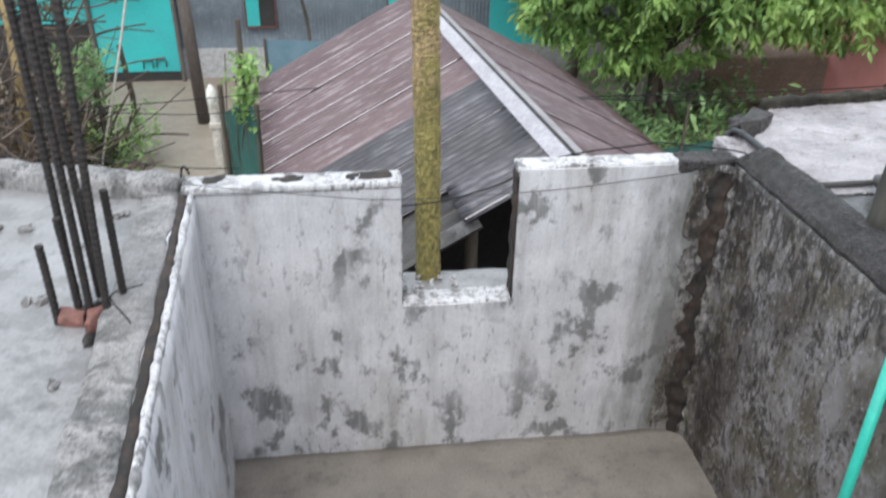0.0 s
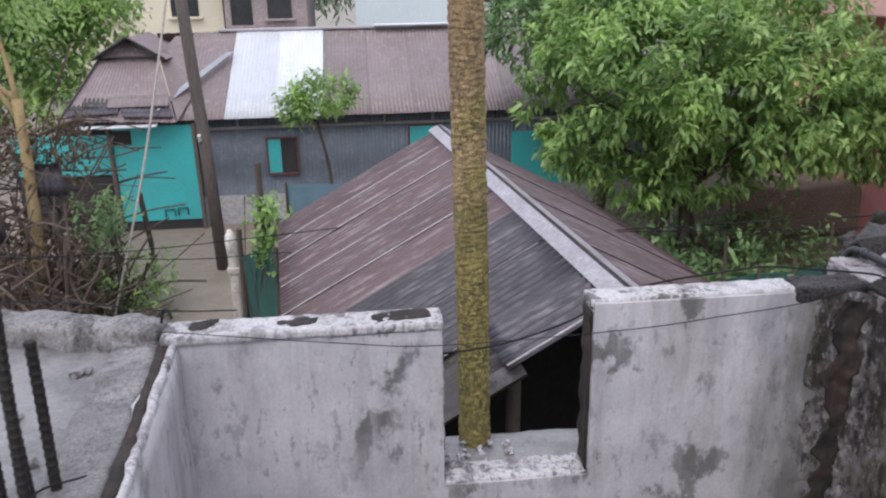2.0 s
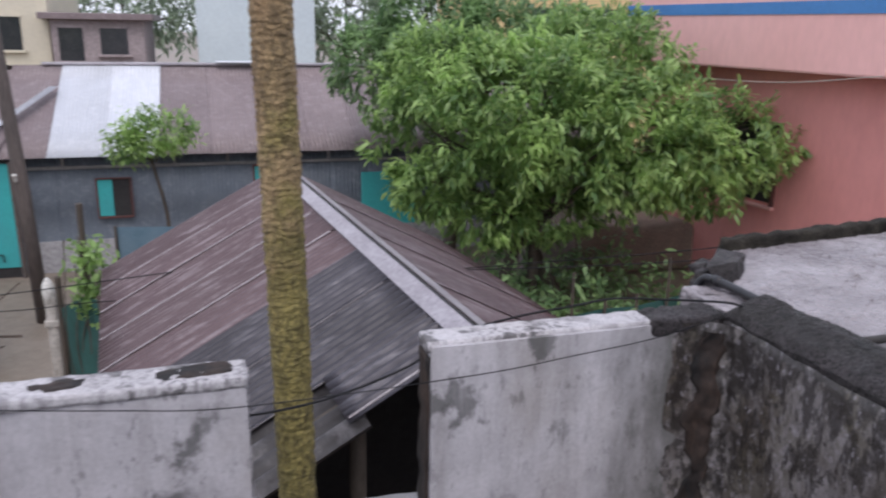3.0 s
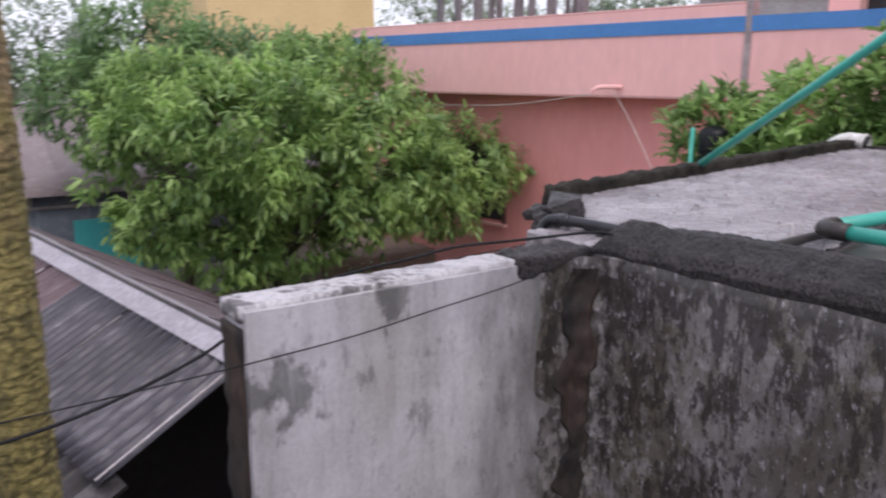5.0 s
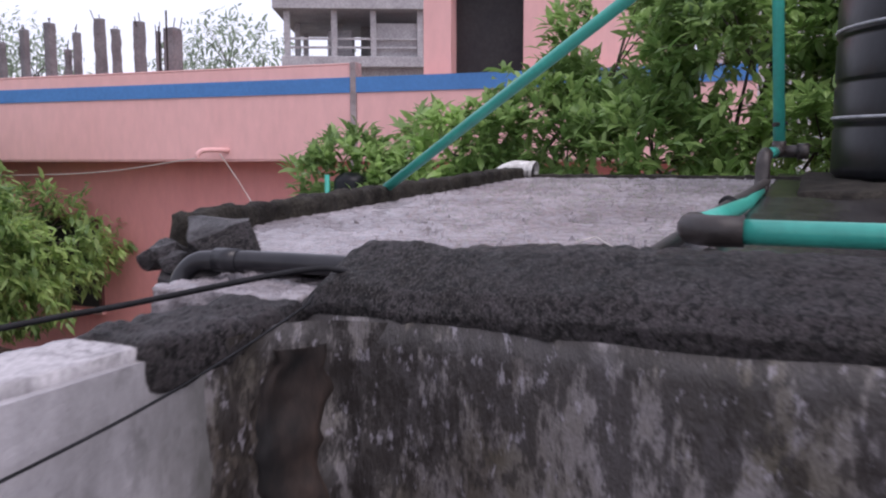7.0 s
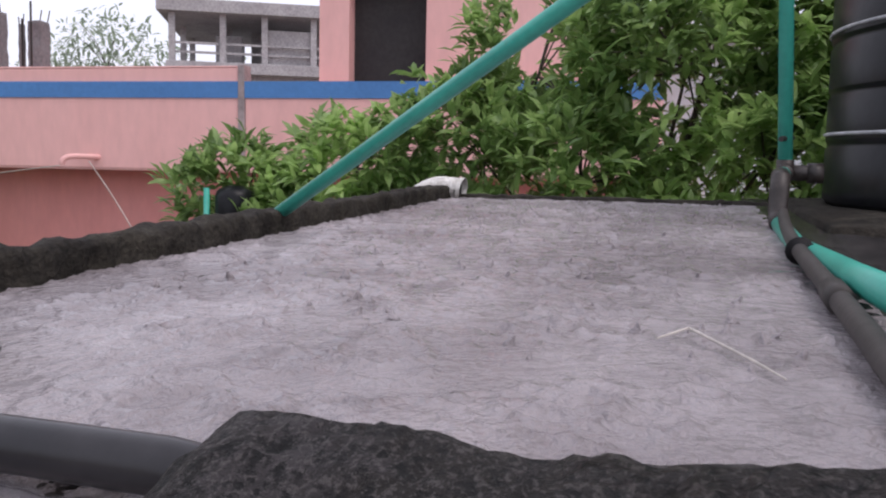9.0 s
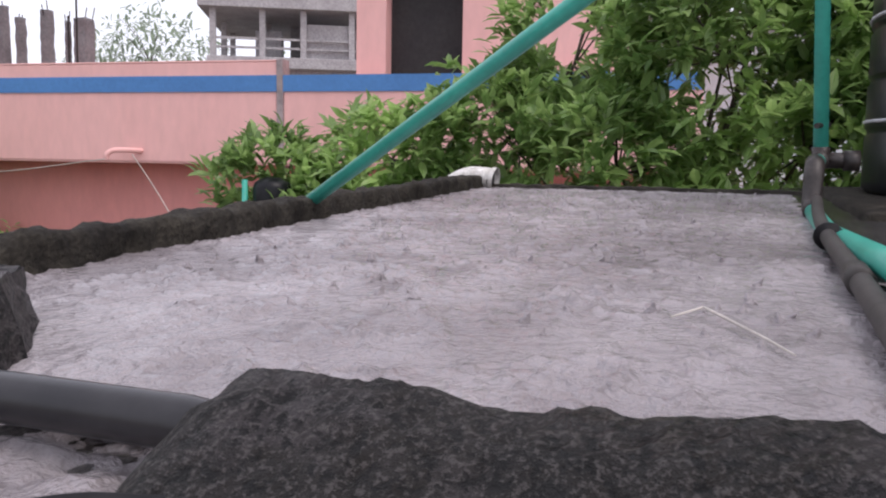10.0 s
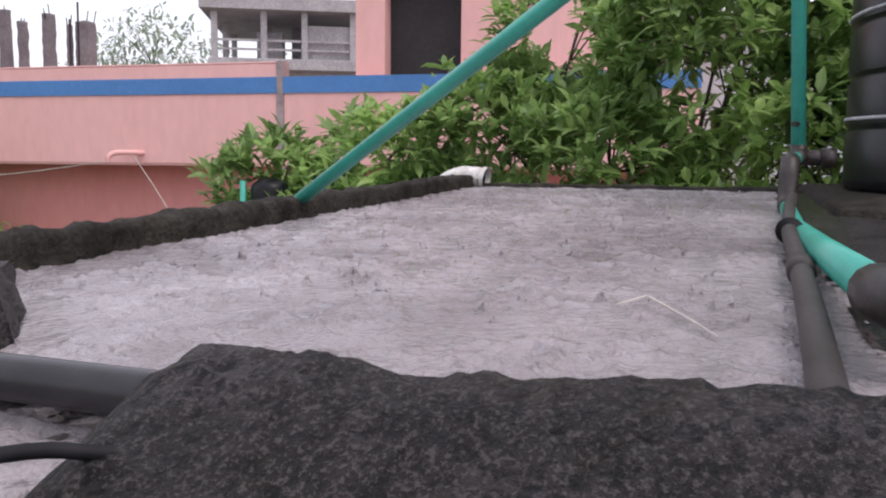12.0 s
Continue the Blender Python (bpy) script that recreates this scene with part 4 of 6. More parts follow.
def water_tank():
    c, r = Vector((3.66, 1.68, 0)), 0.50
    t = thing("water_tank", (c.x, c.y, 1.27), "black ribbed plastic water tank with scuffed ribs and painted rib highlights", "water tank")
    prof = [(0.0, 1.262), (r * 0.97, 1.262), (r, 1.275)]
    z = 1.30
    while z < 2.25:
        prof += [(r, z), (r, z + 0.10), (r - 0.005, z + 0.106), (r - 0.005, z + 0.116), (r, z + 0.122)]
        z += 0.125
    prof += [(r, z), (r * 0.9, z + 0.08), (r * 0.5, z + 0.19), (0.2, z + 0.23)]
    n = 64
    verts = [(c.x + q * math.cos(2 * math.pi * k / n), c.y + q * math.sin(2 * math.pi * k / n), h) for q, h in prof for k in range(n)]
    faces = [(i * n + k, i * n + (k + 1) % n, (i + 1) * n + (k + 1) % n, (i + 1) * n + k) for i in range(len(prof) - 1) for k in range(n)]
    data_part("shell", verts, faces, TANK, t, smooth=True)
    # pale arcs on the near side: rib scuffs with their bright highlights painted in
    for k, h in enumerate((1.437, 1.687, 1.937, 2.187)):
        ring = [(c.x + (r + 0.0005) * math.cos(a), c.y + (r + 0.0005) * math.sin(a), h) for a in [math.radians(58 + 8 * j) for j in range(11)]]
        data_part("scuffed_rib", *sweep(ring, 0.005, 6), TANKWEAR_GLINT, t, "pale scuffed rib", smooth=True)
    data_part("lid", *sweep([(c.x, c.y, z + 0.22), (c.x, c.y, z + 0.28)], 0.21, 24), TANK, t)
    lay(t)
    base = thing("tank_base", (c.x, c.y, 1.23), "rough wet mortar base under the tank", "base")
    part("base_block", rough_box((3.02, 0.95, 1.20), (4.0, 2.262, 1.262), 0.025, 0.010, 9, rounding=0.02), DARKKERB, base, smooth=True)
    lay(base)


def roof_bits():
    rng = random.Random(9)
    # loose broken lump at the front corner
    for centre, size, seed, turn in (((1.815, 2.965, 1.251), (0.235, 0.10, 0.092), 5, 48), ((1.785, 3.02, 1.246), (0.10, 0.08, 0.05), 8, 20), ((1.735, 2.968, 1.236), (0.05, 0.045, 0.04), 3, 60)):
        ob = part("concrete_lump", rock(centre, size, seed, turn, 0.006), KERB)
        tagged(ob, "broken grey lump of concrete on the roof corner", "rubble", "broken lumps on the roof corner")
    # timber post
    p = thing("timber_post", (1.72, 2.062, 1.27), "dark weathered timber post standing on the roof edge", "post")
    pts = [(1.722 + 0.0012 * k, 2.062 - 0.001 * k, 1.262 + 0.07 * k) for k in range(13)]
    data_part("shaft", *sweep(pts, [0.032, 0.029] + [0.028 - 0.0005 * k for k in range(11)], 12, 0.16), ROTTEN, p, smooth=True)
    data_part("foot_mortar", *sweep([(1.722, 2.062, 1.258), (1.722, 2.062, 1.282), (1.722, 2.062, 1.296)], [0.048, 0.040, 0.029], 14, 0.2), KERB, p, "rough mortar collar", smooth=True)
    # bent twig in the water
    t = thing("twig", (2.04, 2.477, 1.25), "pale bent dry twig lying in the water", "twig")
    data_part("stem", *sweep([(2.045, 2.521, 1.2475), (2.068, 2.499, 1.252), (2.065, 2.497, 1.252), (1.995, 2.457, 1.2485), (1.965, 2.441, 1.2465)], [0.0008, 0.0012, 0.0013, 0.0011, 0.0007], 6), TWIG, t)
    lay(t)
    # small dark drum and box behind the roof edge
    d = thing("black_drum", (4.79, 4.61, 0.95), "small black plastic drum behind the roof kerb", "drum")
    data_part("shell", *sweep([(4.79, 4.61, 0.86), (4.79, 4.61, 1.25), (4.79, 4.61, 1.275), (4.79, 4.61, 1.302)], [0.095, 0.095, 0.086, 0.04], 20), TANK, d, smooth=True)
    part("stand", box((4.66, 4.40, GROUND), (4.96, 4.80, 0.86), bevel=0.01), GREYCON, d)
    ob = data_part("green_stub", *sweep([(4.715, 4.718, GROUND), (4.715, 4.718, 1.29)], 0.0145, 10), GREENPIPE, smooth=True)
    tagged(ob, "short upright green plastic pipe", "pipe")


CABLE_RUN = ((-3.2, 3.9, 1.5), (-1.2, 3.1, 1.22), (-0.2, 2.86, 1.10), (0.3, 2.79, 1.065), (0.42, 2.765, 1.062), (0.60, 2.765, 1.08), (0.80, 2.785, 1.13), (0.93, 2.80, 1.195), (1.10, 2.84, 1.212),
             (1.27, 2.87, 1.216), (1.40, 2.875, 1.225), (1.50, 2.80, 1.240), (1.60, 2.678, 1.266), (1.635, 2.64, 1.262), (1.70, 2.60, 1.248), (1.750, 2.66, 1.250), (1.752, 2.5, 1.250), (1.750, 2.40, 1.254), (1.748, 2.352, 1.2705), (1.75, 2.25, 1.262), (1.77, 1.6, 1.25))


def cables():
    rows = (
        ("power_cable", CABLE_RUN, 0.0031),
        ("thin_wire", ((-0.30, 2.66, 1.225), (0.15, 2.655, 1.165), (0.42, 2.655, 1.140), (0.94, 2.668, 1.147), (1.20, 2.665, 1.172), (1.39, 2.66, 1.195), (1.56, 2.655, 1.232), (1.60, 2.662, 1.242)), 0.0013),
        ("slack_wire", ((-0.72, 2.83, 1.262), (-0.52, 2.80, 1.255), (-0.30, 2.79, 1.225), (-0.12, 2.80, 1.212)), 0.002),
        ("overhead_wire", ((-14.0, 10.5, -0.1), (-6.0, 9.0, -0.52), (-2.6, 8.4, -0.45), (1.0, 8.0, -0.12), (2.3, 7.6, -0.2), (6.0, 6.6, 0.1), (9.35, 6.4, 0.9)), 0.005),
        ("overhead_wire", ((-14.0, 11.0, -0.2), (-3.1, 8.6, -0.50), (-0.6, 8.2, -0.46), (1.0, 8.0, -0.38), (2.4, 7.6, -0.2), (6.0, 6.7, 0.2), (9.35, 6.3, 1.0)), 0.005),
    )
    for name, pts, r in rows:
        ob = data_part(name, *sweep(spline(pts, 8), r, 7), CABLE, smooth=True)
        tagged(ob, "thin black sagging overhead wire" if name == "overhead_wire" else "black cable running along the parapet wall", "cable")


def yard_pipe():
    ob = bent_pipe("yard_pipe", [(1.515, 1.60, 0.0), (1.515, 1.61, 0.7), (1.515, 1.62, 1.25)], 0.0145, GREENPIPE, "upright green plastic pipe against the blackened wall", "pipe")


rebars()
loose_wires_left()
roof_pipes()
water_tank()
roof_bits()
cables()
yard_pipe()


# ---- palm trunk behind the notch ----
def palm():
    t = thing("palm_tree", (0.545, 2.95, GROUND), "slim ringed palm trunk covered in yellow-brown moss", "palm tree")
    zs = [GROUND + 0.05 * k for k in range(56)] + [0.3 + 0.0032 * k for k in range(800)] + [2.86 + 0.06 * k for k in range(40)]
    sides = 44
    verts, faces = [], []
    for i, z in enumerate(zs):
        cx, cy = 0.545 - 0.010 * (z - 0.6) + 0.004 * math.sin(z * 2), 2.955 + 0.003 * math.sin(z * 3)
        flare = 0.010 * max(0, 0.75 - z) if z > -0.5 else 0.012
        for k in range(sides):
            a = 2 * math.pi * k / sides
            p = Vector((math.cos(a) * 0.05, math.sin(a) * 0.05, z))
            tri = abs(((a * 7 / (2 * math.pi) + (0.5 if int(z / 0.019) % 2 else 0.0)) % 1.0) - 0.5)
            scar = (z / 0.019 + 1.0 * tri + 1.1 * noise.noise(p * 22)) % 1.0
            r = 0.0465 + 0.0025 * noise.noise(Vector((0, 0, z * 14))) + flare + 0.0042 * (1 - scar) ** 1.5 + 0.0025 * fbm(p, 45, 4)
            verts.append((cx + r * math.cos(a), cy + r * math.sin(a), z))
            if i:
                b = i * sides + (k + 1) % sides
                faces.append((i * sides + k - sides, b - sides, b, i * sides + k))
    data_part("trunk", verts, faces, PALM, t, smooth=True)


palm()


# ---- the near tin house below the notch ----
def near_house():
    h = thing("tin_house", (1.3, 7.0, GROUND), "small tin house with a rusty gable roof and pale ridge strip", "house")
    r0, r1 = Vector((1.1, 9.62, 0.45)), Vector((1.605, 4.57, 0.45))
    d = (r1 - r0).normalized()
    side = Vector((d.y, -d.x, 0)).normalized()
    length = (r1 - r0).length
    slope = 0.53
    fall_l = Vector((side.x, side.y, -slope)).normalized()
    fall_r = Vector((-side.x, -side.y, -slope)).normalized()
    run = 1.87 * math.sqrt(1 + slope * slope)
    k, w = 0, 0.0
    while w < length - 0.05:
        wide = min(0.66, length - w)
        o = r0 + d * w + Vector((0, 0, 0.006 * (k % 2)))
        last = w + wide > length - 1.4
        roof_l = 0.77 if w + wide > length - 0.3 else run
        part_mat = ZINC_TIN if last else RUST_TIN
        data_part("roof_sheet", *corrugated(o, fall_l, d, roof_l, wide + 0.035, rows=8, pitch=0.083 if last else 0.076, amp=0.023 if last else 0.013), part_mat, h, "grey weathered corrugated sheet" if last else "", smooth=True)
        lap = o + d * (wide + 0.03) + Vector((0, 0, 0.012))
        data_part("lap_edge", *sweep([lap + fall_l * 0.16, lap + fall_l * 0.5 * roof_l, lap + fall_l * (roof_l - 0.01)], 0.006, 6), PALELAP, h, "pale raised sheet lap")
        data_part("roof_sheet", *corrugated(o, fall_r, d, run, wide + 0.035, rows=6), RUST_TIN, h, smooth=True)
        w += 0.66
        k += 1
    # the older sheets that run on lower down at the near end; shade is in their dark colour
    o = r0 + d * (length - 0.95) + fall_l * 0.66 - Vector((0, 0, 0.05))
    data_part("lower_sheet", *corrugated(o, fall_l, d, 1.5, 1.05, pitch=0.15, amp=0.034), DARK_TIN, h, "dark old corrugated sheet", smooth=True)
    # ridge: two bent strips with a dark joint between
    up = Vector((0, 0, 1))
    for fall, off in ((fall_l, 0.0), (fall_r, 0.012)):
        bm = bmesh.new()
        a, b = r0 + up * (0.036 + off) - d * 0.05, r1 + up * (0.036 + off) + d * 0.02
        quad = [a + fall * 0.012, b + fall * 0.012, b + fall * 0.125, a + fall * 0.125]
        v = [bm.verts.new(q) for q in quad] + [bm.verts.new(q - up * 0.004) for q in quad]
        for q in ((0, 1, 2, 3), (7, 6, 5, 4), (0, 4, 5, 1), (1, 5, 6, 2), (2, 6, 7, 3), (3, 7, 4, 0)):
            bm.faces.new([v[i] for i in q])
        part("ridge_strip", bm, RIDGE, h, "pale galvanised ridge strip")
    data_part("ridge_joint", *sweep([r0 + up * 0.02, r1 + up * 0.02], 0.016, 8), SHADEBLACK, h)
    # walls and posts under the roof
    def wall(a, b, zt):
        a, b = Vector(a), Vector(b)
        run2 = (b - a)
        data_part("wall_sheet", *corrugated((a.x, a.y, GROUND), (0, 0, 1), run2, zt - GROUND, run2.length, rows=3, samples=4), DARK_TIN, h, smooth=True)
    e = 1.72
    al, bl = r0 + side * e + d * 0.3, r1 + side * e - d * 1.2
    ar, br = r0 - side * e + d * 0.3, r1 - side * e - d * 1.2
    wall(al, bl, -0.50)
    wall(ar, br, -0.50)
    # near-black gables put in for the shade inside the roof
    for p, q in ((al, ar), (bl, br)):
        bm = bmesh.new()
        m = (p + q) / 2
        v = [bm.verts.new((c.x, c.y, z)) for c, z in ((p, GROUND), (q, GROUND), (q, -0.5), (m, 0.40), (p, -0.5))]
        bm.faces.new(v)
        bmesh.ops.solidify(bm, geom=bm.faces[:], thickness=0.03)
        part("gable_wall", bm, SHADEBLACK, h, "near-black gable panel for the shade under the roof")
    for o in (r1 + side * 0.55 - d * 0.25, r1 - side * 0.6 - d * 0.2, r1 + side * 1.5 - d * 0.25):
        data_part("post", *sweep([(o.x, o.y, GROUND), (o.x, o.y, 0.45 - slope * abs((o - r1).dot(side)) - 0.06)], 0.045, 9, 0.1), BARK, h, smooth=True)
    data_part("gable_beam", *sweep([r1 + fall_l * 0.9 - d * 0.2 - up * 0.06, r1 - d * 0.2 - up * 0.06, r1 + fall_r * 1.9 - d * 0.2 - up * 0.06], 0.03, 8), BARK, h)
    return h


near_house()


# ---- the far row of tin houses ----
def wall_window(parent, x0, x1, z0, z1, y, shutter=0.5):
    # the near-black sheet paints in the unlit room behind
    wnd = part("window", box((x0, y - 0.02, z0), (x1, y + 0.03, z1)), SHADEBLACK, parent, "small window with red frame and turquoise shutter")
    for lo, hi in (((x0 - 0.03, y - 0.05, z0 - 0.03), (x0, y, z1 + 0.03)), ((x1, y - 0.05, z0 - 0.03), (x1 + 0.03, y, z1 + 0.03)), ((x0, y - 0.05, z1), (x1, y, z1 + 0.03)), ((x0, y - 0.06, z0 - 0.035), (x1, y, z0))):
        part("window_frame", box(lo, hi, bevel=0.006), REDWOOD, wnd)
    if shutter:
        part("shutter", box((x0 + 0.005, y - 0.032, z0 + 0.01), (x0 + (x1 - x0) * shutter, y - 0.022, z1 - 0.01)), TEAL, wnd, "turquoise shutter")


def far_house():
    h = thing("long_tin_house", (1.5, 18.0, GROUND), "long slate-blue tin house, brown roof patched with white", "house")
    y, zt = 16.2, -0.30
    x = -3.1
    while x < 8.0:
        data_part("wall_sheet", *corrugated((x, y, GROUND), (0, 0, 1), (1, 0, 0), zt - GROUND, 0.83, rows=2, samples=4, amp=0.007), BLUE_TIN, h, smooth=True)
        x += 0.82
    part("plinth", rough_box((-3.1, y - 0.07, GROUND), (8.0, y - 0.02, GROUND + 0.58), 0.2, 0.01, 3), PALECON, h, "pale grey mud plinth")
    part("wall_rail", box((-3.1, y - 0.045, -0.62), (8.0, y - 0.01, -0.56), bevel=0.006), GREYCON, h)
    for k in range(12):
        part("wall_batten", box((-3.1 + 0.94 * k, y - 0.04, -0.56), (-3.05 + 0.94 * k, y - 0.008, zt)), GREYCON, h)
    wall_window(h, -1.60, -1.05, -1.50, -0.82, y - 0.02, 0.45)
    wall_window(h, 1.16, 1.72, -1.30, -0.66, y - 0.02, 1.0)
    part("panel_door", box((3.2, y - 0.05, -2.3), (4.3, y - 0.015, -0.85), bevel=0.004), TEAL, h, "turquoise painted tin door")
    part("inner_block", box((-3.05, y + 0.05, GROUND), (8.0, 21.0, -0.35)), SHADEBLACK, h)
    eave, ridge = Vector((0, 15.85, -0.36)), Vector((0, 18.6, 1.06))
    fall = (eave - ridge)
    n = 0
    x = -3.22
    while x < 8.2:
        wide = 0.90
        white = -2.4 < x + 0.2 < -0.6
        ln = fall.length + (0.05 if white else 0)
        data_part("roof_sheet", *corrugated((x, ridge.y, ridge.z + (0.03 if white else 0.008 * (n % 2))), fall, (1, 0, 0), ln, wide + 0.03, rows=4, samples=4), WHITE_TIN if white else FAR_TIN, h, "new white corrugated sheet" if white else "", smooth=True)
        x += wide
        n += 1
    back = Vector((0, 2.75, -1.42))
    data_part("roof_back", *corrugated((-4.0, ridge.y, ridge.z), back, (1, 0, 0), back.length, 12.3, pitch=0.2, rows=2, samples=4), FAR_TIN, h, smooth=True)
    part("ridge_cap", box((-2.7, 18.5, 1.06), (8.2, 18.7, 1.12), bevel=0.02), RIDGE, h)
    part("ridge_scrap", box((0.6, 18.35, 1.12), (2.2, 18.6, 1.16), bevel=0.01), WHITE_TIN, h)
    # pale valley strip where the two roofs meet
    bm = bmesh.new()
    a, b = Vector((-3.65, 15.95, -0.16)), Vector((-2.45, 17.7, 0.72))
    wv = Vector((0.16, -0.10, 0.0))
    v = [bm.verts.new(q) for q in (a, b, b + wv, a + wv)]
    bm.faces.new(v)
    bmesh.ops.solidify(bm, geom=bm.faces[:], thickness=0.012)
    part("valley_strip", bm, WHITE_TIN, h, "pale bent valley strip")


def trapezoid(bl, br, tl, tr, pitch=0.09, amp=0.010, rows=5):
    """A corrugated roof plane between a lower and an upper edge; its ridges run up the slope."""
    bl, br, tl, tr = (Vector(p) for p in (bl, br, tl, tr))
    n = (br - bl).cross(tl - bl).normalized()
    cols = int((br - bl).length / pitch * 5)
    verts, faces = [], []
    for i in range(rows + 1):
        for j in range(cols + 1):
            p = bl.lerp(br, j / cols).lerp(tl.lerp(tr, j / cols), i / rows)
            verts.append(p + n * amp * math.sin(2 * math.pi * j / 5))
            if i and j:
                a = i * (cols + 1) + j
                faces.append((a - cols - 2, a - cols - 1, a, a - 1))
    return verts, faces


def teal_shed():
    h = thing("turquoise_shed", (-4.4, 16.5, GROUND), "turquoise painted tin shed with a low patched roof", "house")
    y = 15.95
    part("front_panel", box((-4.42, y, -2.30), (-2.92, y + 0.06, -0.46), bevel=0.006), TEAL, h)
    part("kick_board", box((-4.42, y + 0.02, GROUND), (-2.92, y + 0.08, -2.30)), SHADEBLACK, h)
    part("side_panel", box((-6.3, y + 0.1, -1.38), (-4.46, y + 0.16, -0.62), bevel=0.006), TEAL, h)
    # near-black panels painted in for the shade of the opening and vent
    part("opening", box((-6.3, y + 0.14, GROUND), (-4.46, y + 0.2, -1.38)), SHADEBLACK, h)
    part("vent_hole", box((-4.43, y - 0.01, -0.80), (-4.08, y, -0.53)), SHADEBLACK, h)
    for x in (-4.46, -2.90):
        data_part("corner_post", *sweep([(x, y - 0.02, GROUND), (x - 0.02, y - 0.02, -0.42)], 0.04, 8, 0.1), POLEWOOD, h)
    for k, (x, z) in enumerate(((-3.55, -2.28), (-3.3, -2.26))):
        data_part("hasp", *sweep([(x - 0.08, y - 0.02, z + 0.05), (x - 0.08, y - 0.03, z + 0.2), (x + 0.1, y - 0.03, z + 0.2), (x + 0.1, y - 0.02, z + 0.06)], 0.014, 6), SHADEBLACK, h)
    part("inner_block", box((-5.5, y + 0.21, GROUND), (-2.95, 20.0, -0.5)), SHADEBLACK, h)
    data_part("roof_sheet", *trapezoid((-5.2, 15.65, -0.28), (-3.15, 15.65, -0.36), (-4.75, 17.2, 0.72), (-3.70, 17.2, 0.72)), FAR_TIN, h, smooth=True)
    data_part("hip_sheet", *trapezoid((-5.5, 19.0, 0.1), (-5.22, 15.66, -0.28), (-4.75, 18.8, 0.74), (-4.75, 17.2, 0.74)), FAR_TIN, h, smooth=True)
    data_part("hip_sheet", *trapezoid((-3.13, 15.66, -0.34), (-2.6, 18.6, 0.9), (-3.68, 17.2, 0.74), (-3.6, 18.6, 1.0)), FAR_TIN, h, smooth=True)
    data_part("gablet", *trapezoid((-4.85, 17.1, 0.70), (-3.60, 17.1, 0.70), (-4.24, 17.3, 1.04), (-4.18, 17.3, 1.04)), FAR_TIN, h, "small gable at the roof's head")
    data_part("gablet_roof", *trapezoid((-5.0, 18.8, 0.66), (-4.92, 16.98, 0.66), (-4.2, 18.8, 1.08), (-4.2, 16.98, 1.08)), FAR_TIN, h, smooth=True)
    data_part("gablet_roof", *trapezoid((-3.5, 16.98, 0.66), (-3.42, 18.8, 0.66), (-4.2, 16.98, 1.08), (-4.2, 18.8, 1.08)), FAR_TIN, h, smooth=True)
    for a, b in (((-5.2, 15.62, -0.26), (-4.75, 17.17, 0.76)), ((-4.9, 16.95, 0.68), (-4.2, 16.95, 1.10)), ((-3.52, 16.95, 0.68), (-4.2, 16.95, 1.10)), ((-4.85, 17.02, 0.72), (-3.6, 17.02, 0.72))):
        data_part("edge_strip", *sweep([a, b], 0.022, 6), DARK_TIN, h)
    part("eave_strip", box((-4.9, 15.52, -0.42), (-3.5, 15.72, -0.385), turn=2, bevel=0.01), WHITE_TIN, h, "pale tin strip along the eave")
    for k, (x, y2, z, w, m) in enumerate(((-5.1, 15.78, -0.24, 0.9, ZINC_TIN), (-4.45, 15.95, -0.13, 1.1, FAR_TIN), (-4.9, 15.98, -0.12, 0.7, DARK_TIN), (-4.2, 15.72, -0.28, 0.9, ZINC_TIN))):
        data_part("loose_sheet", *corrugated((x, y2 + 0.25, z + 0.20), (0.05 * k, -0.45, -0.22), (1, 0.03, 0.02 - 0.02 * k), 0.36, w, rows=2, samples=4), m, h, smooth=True)


far_house()
teal_shed()


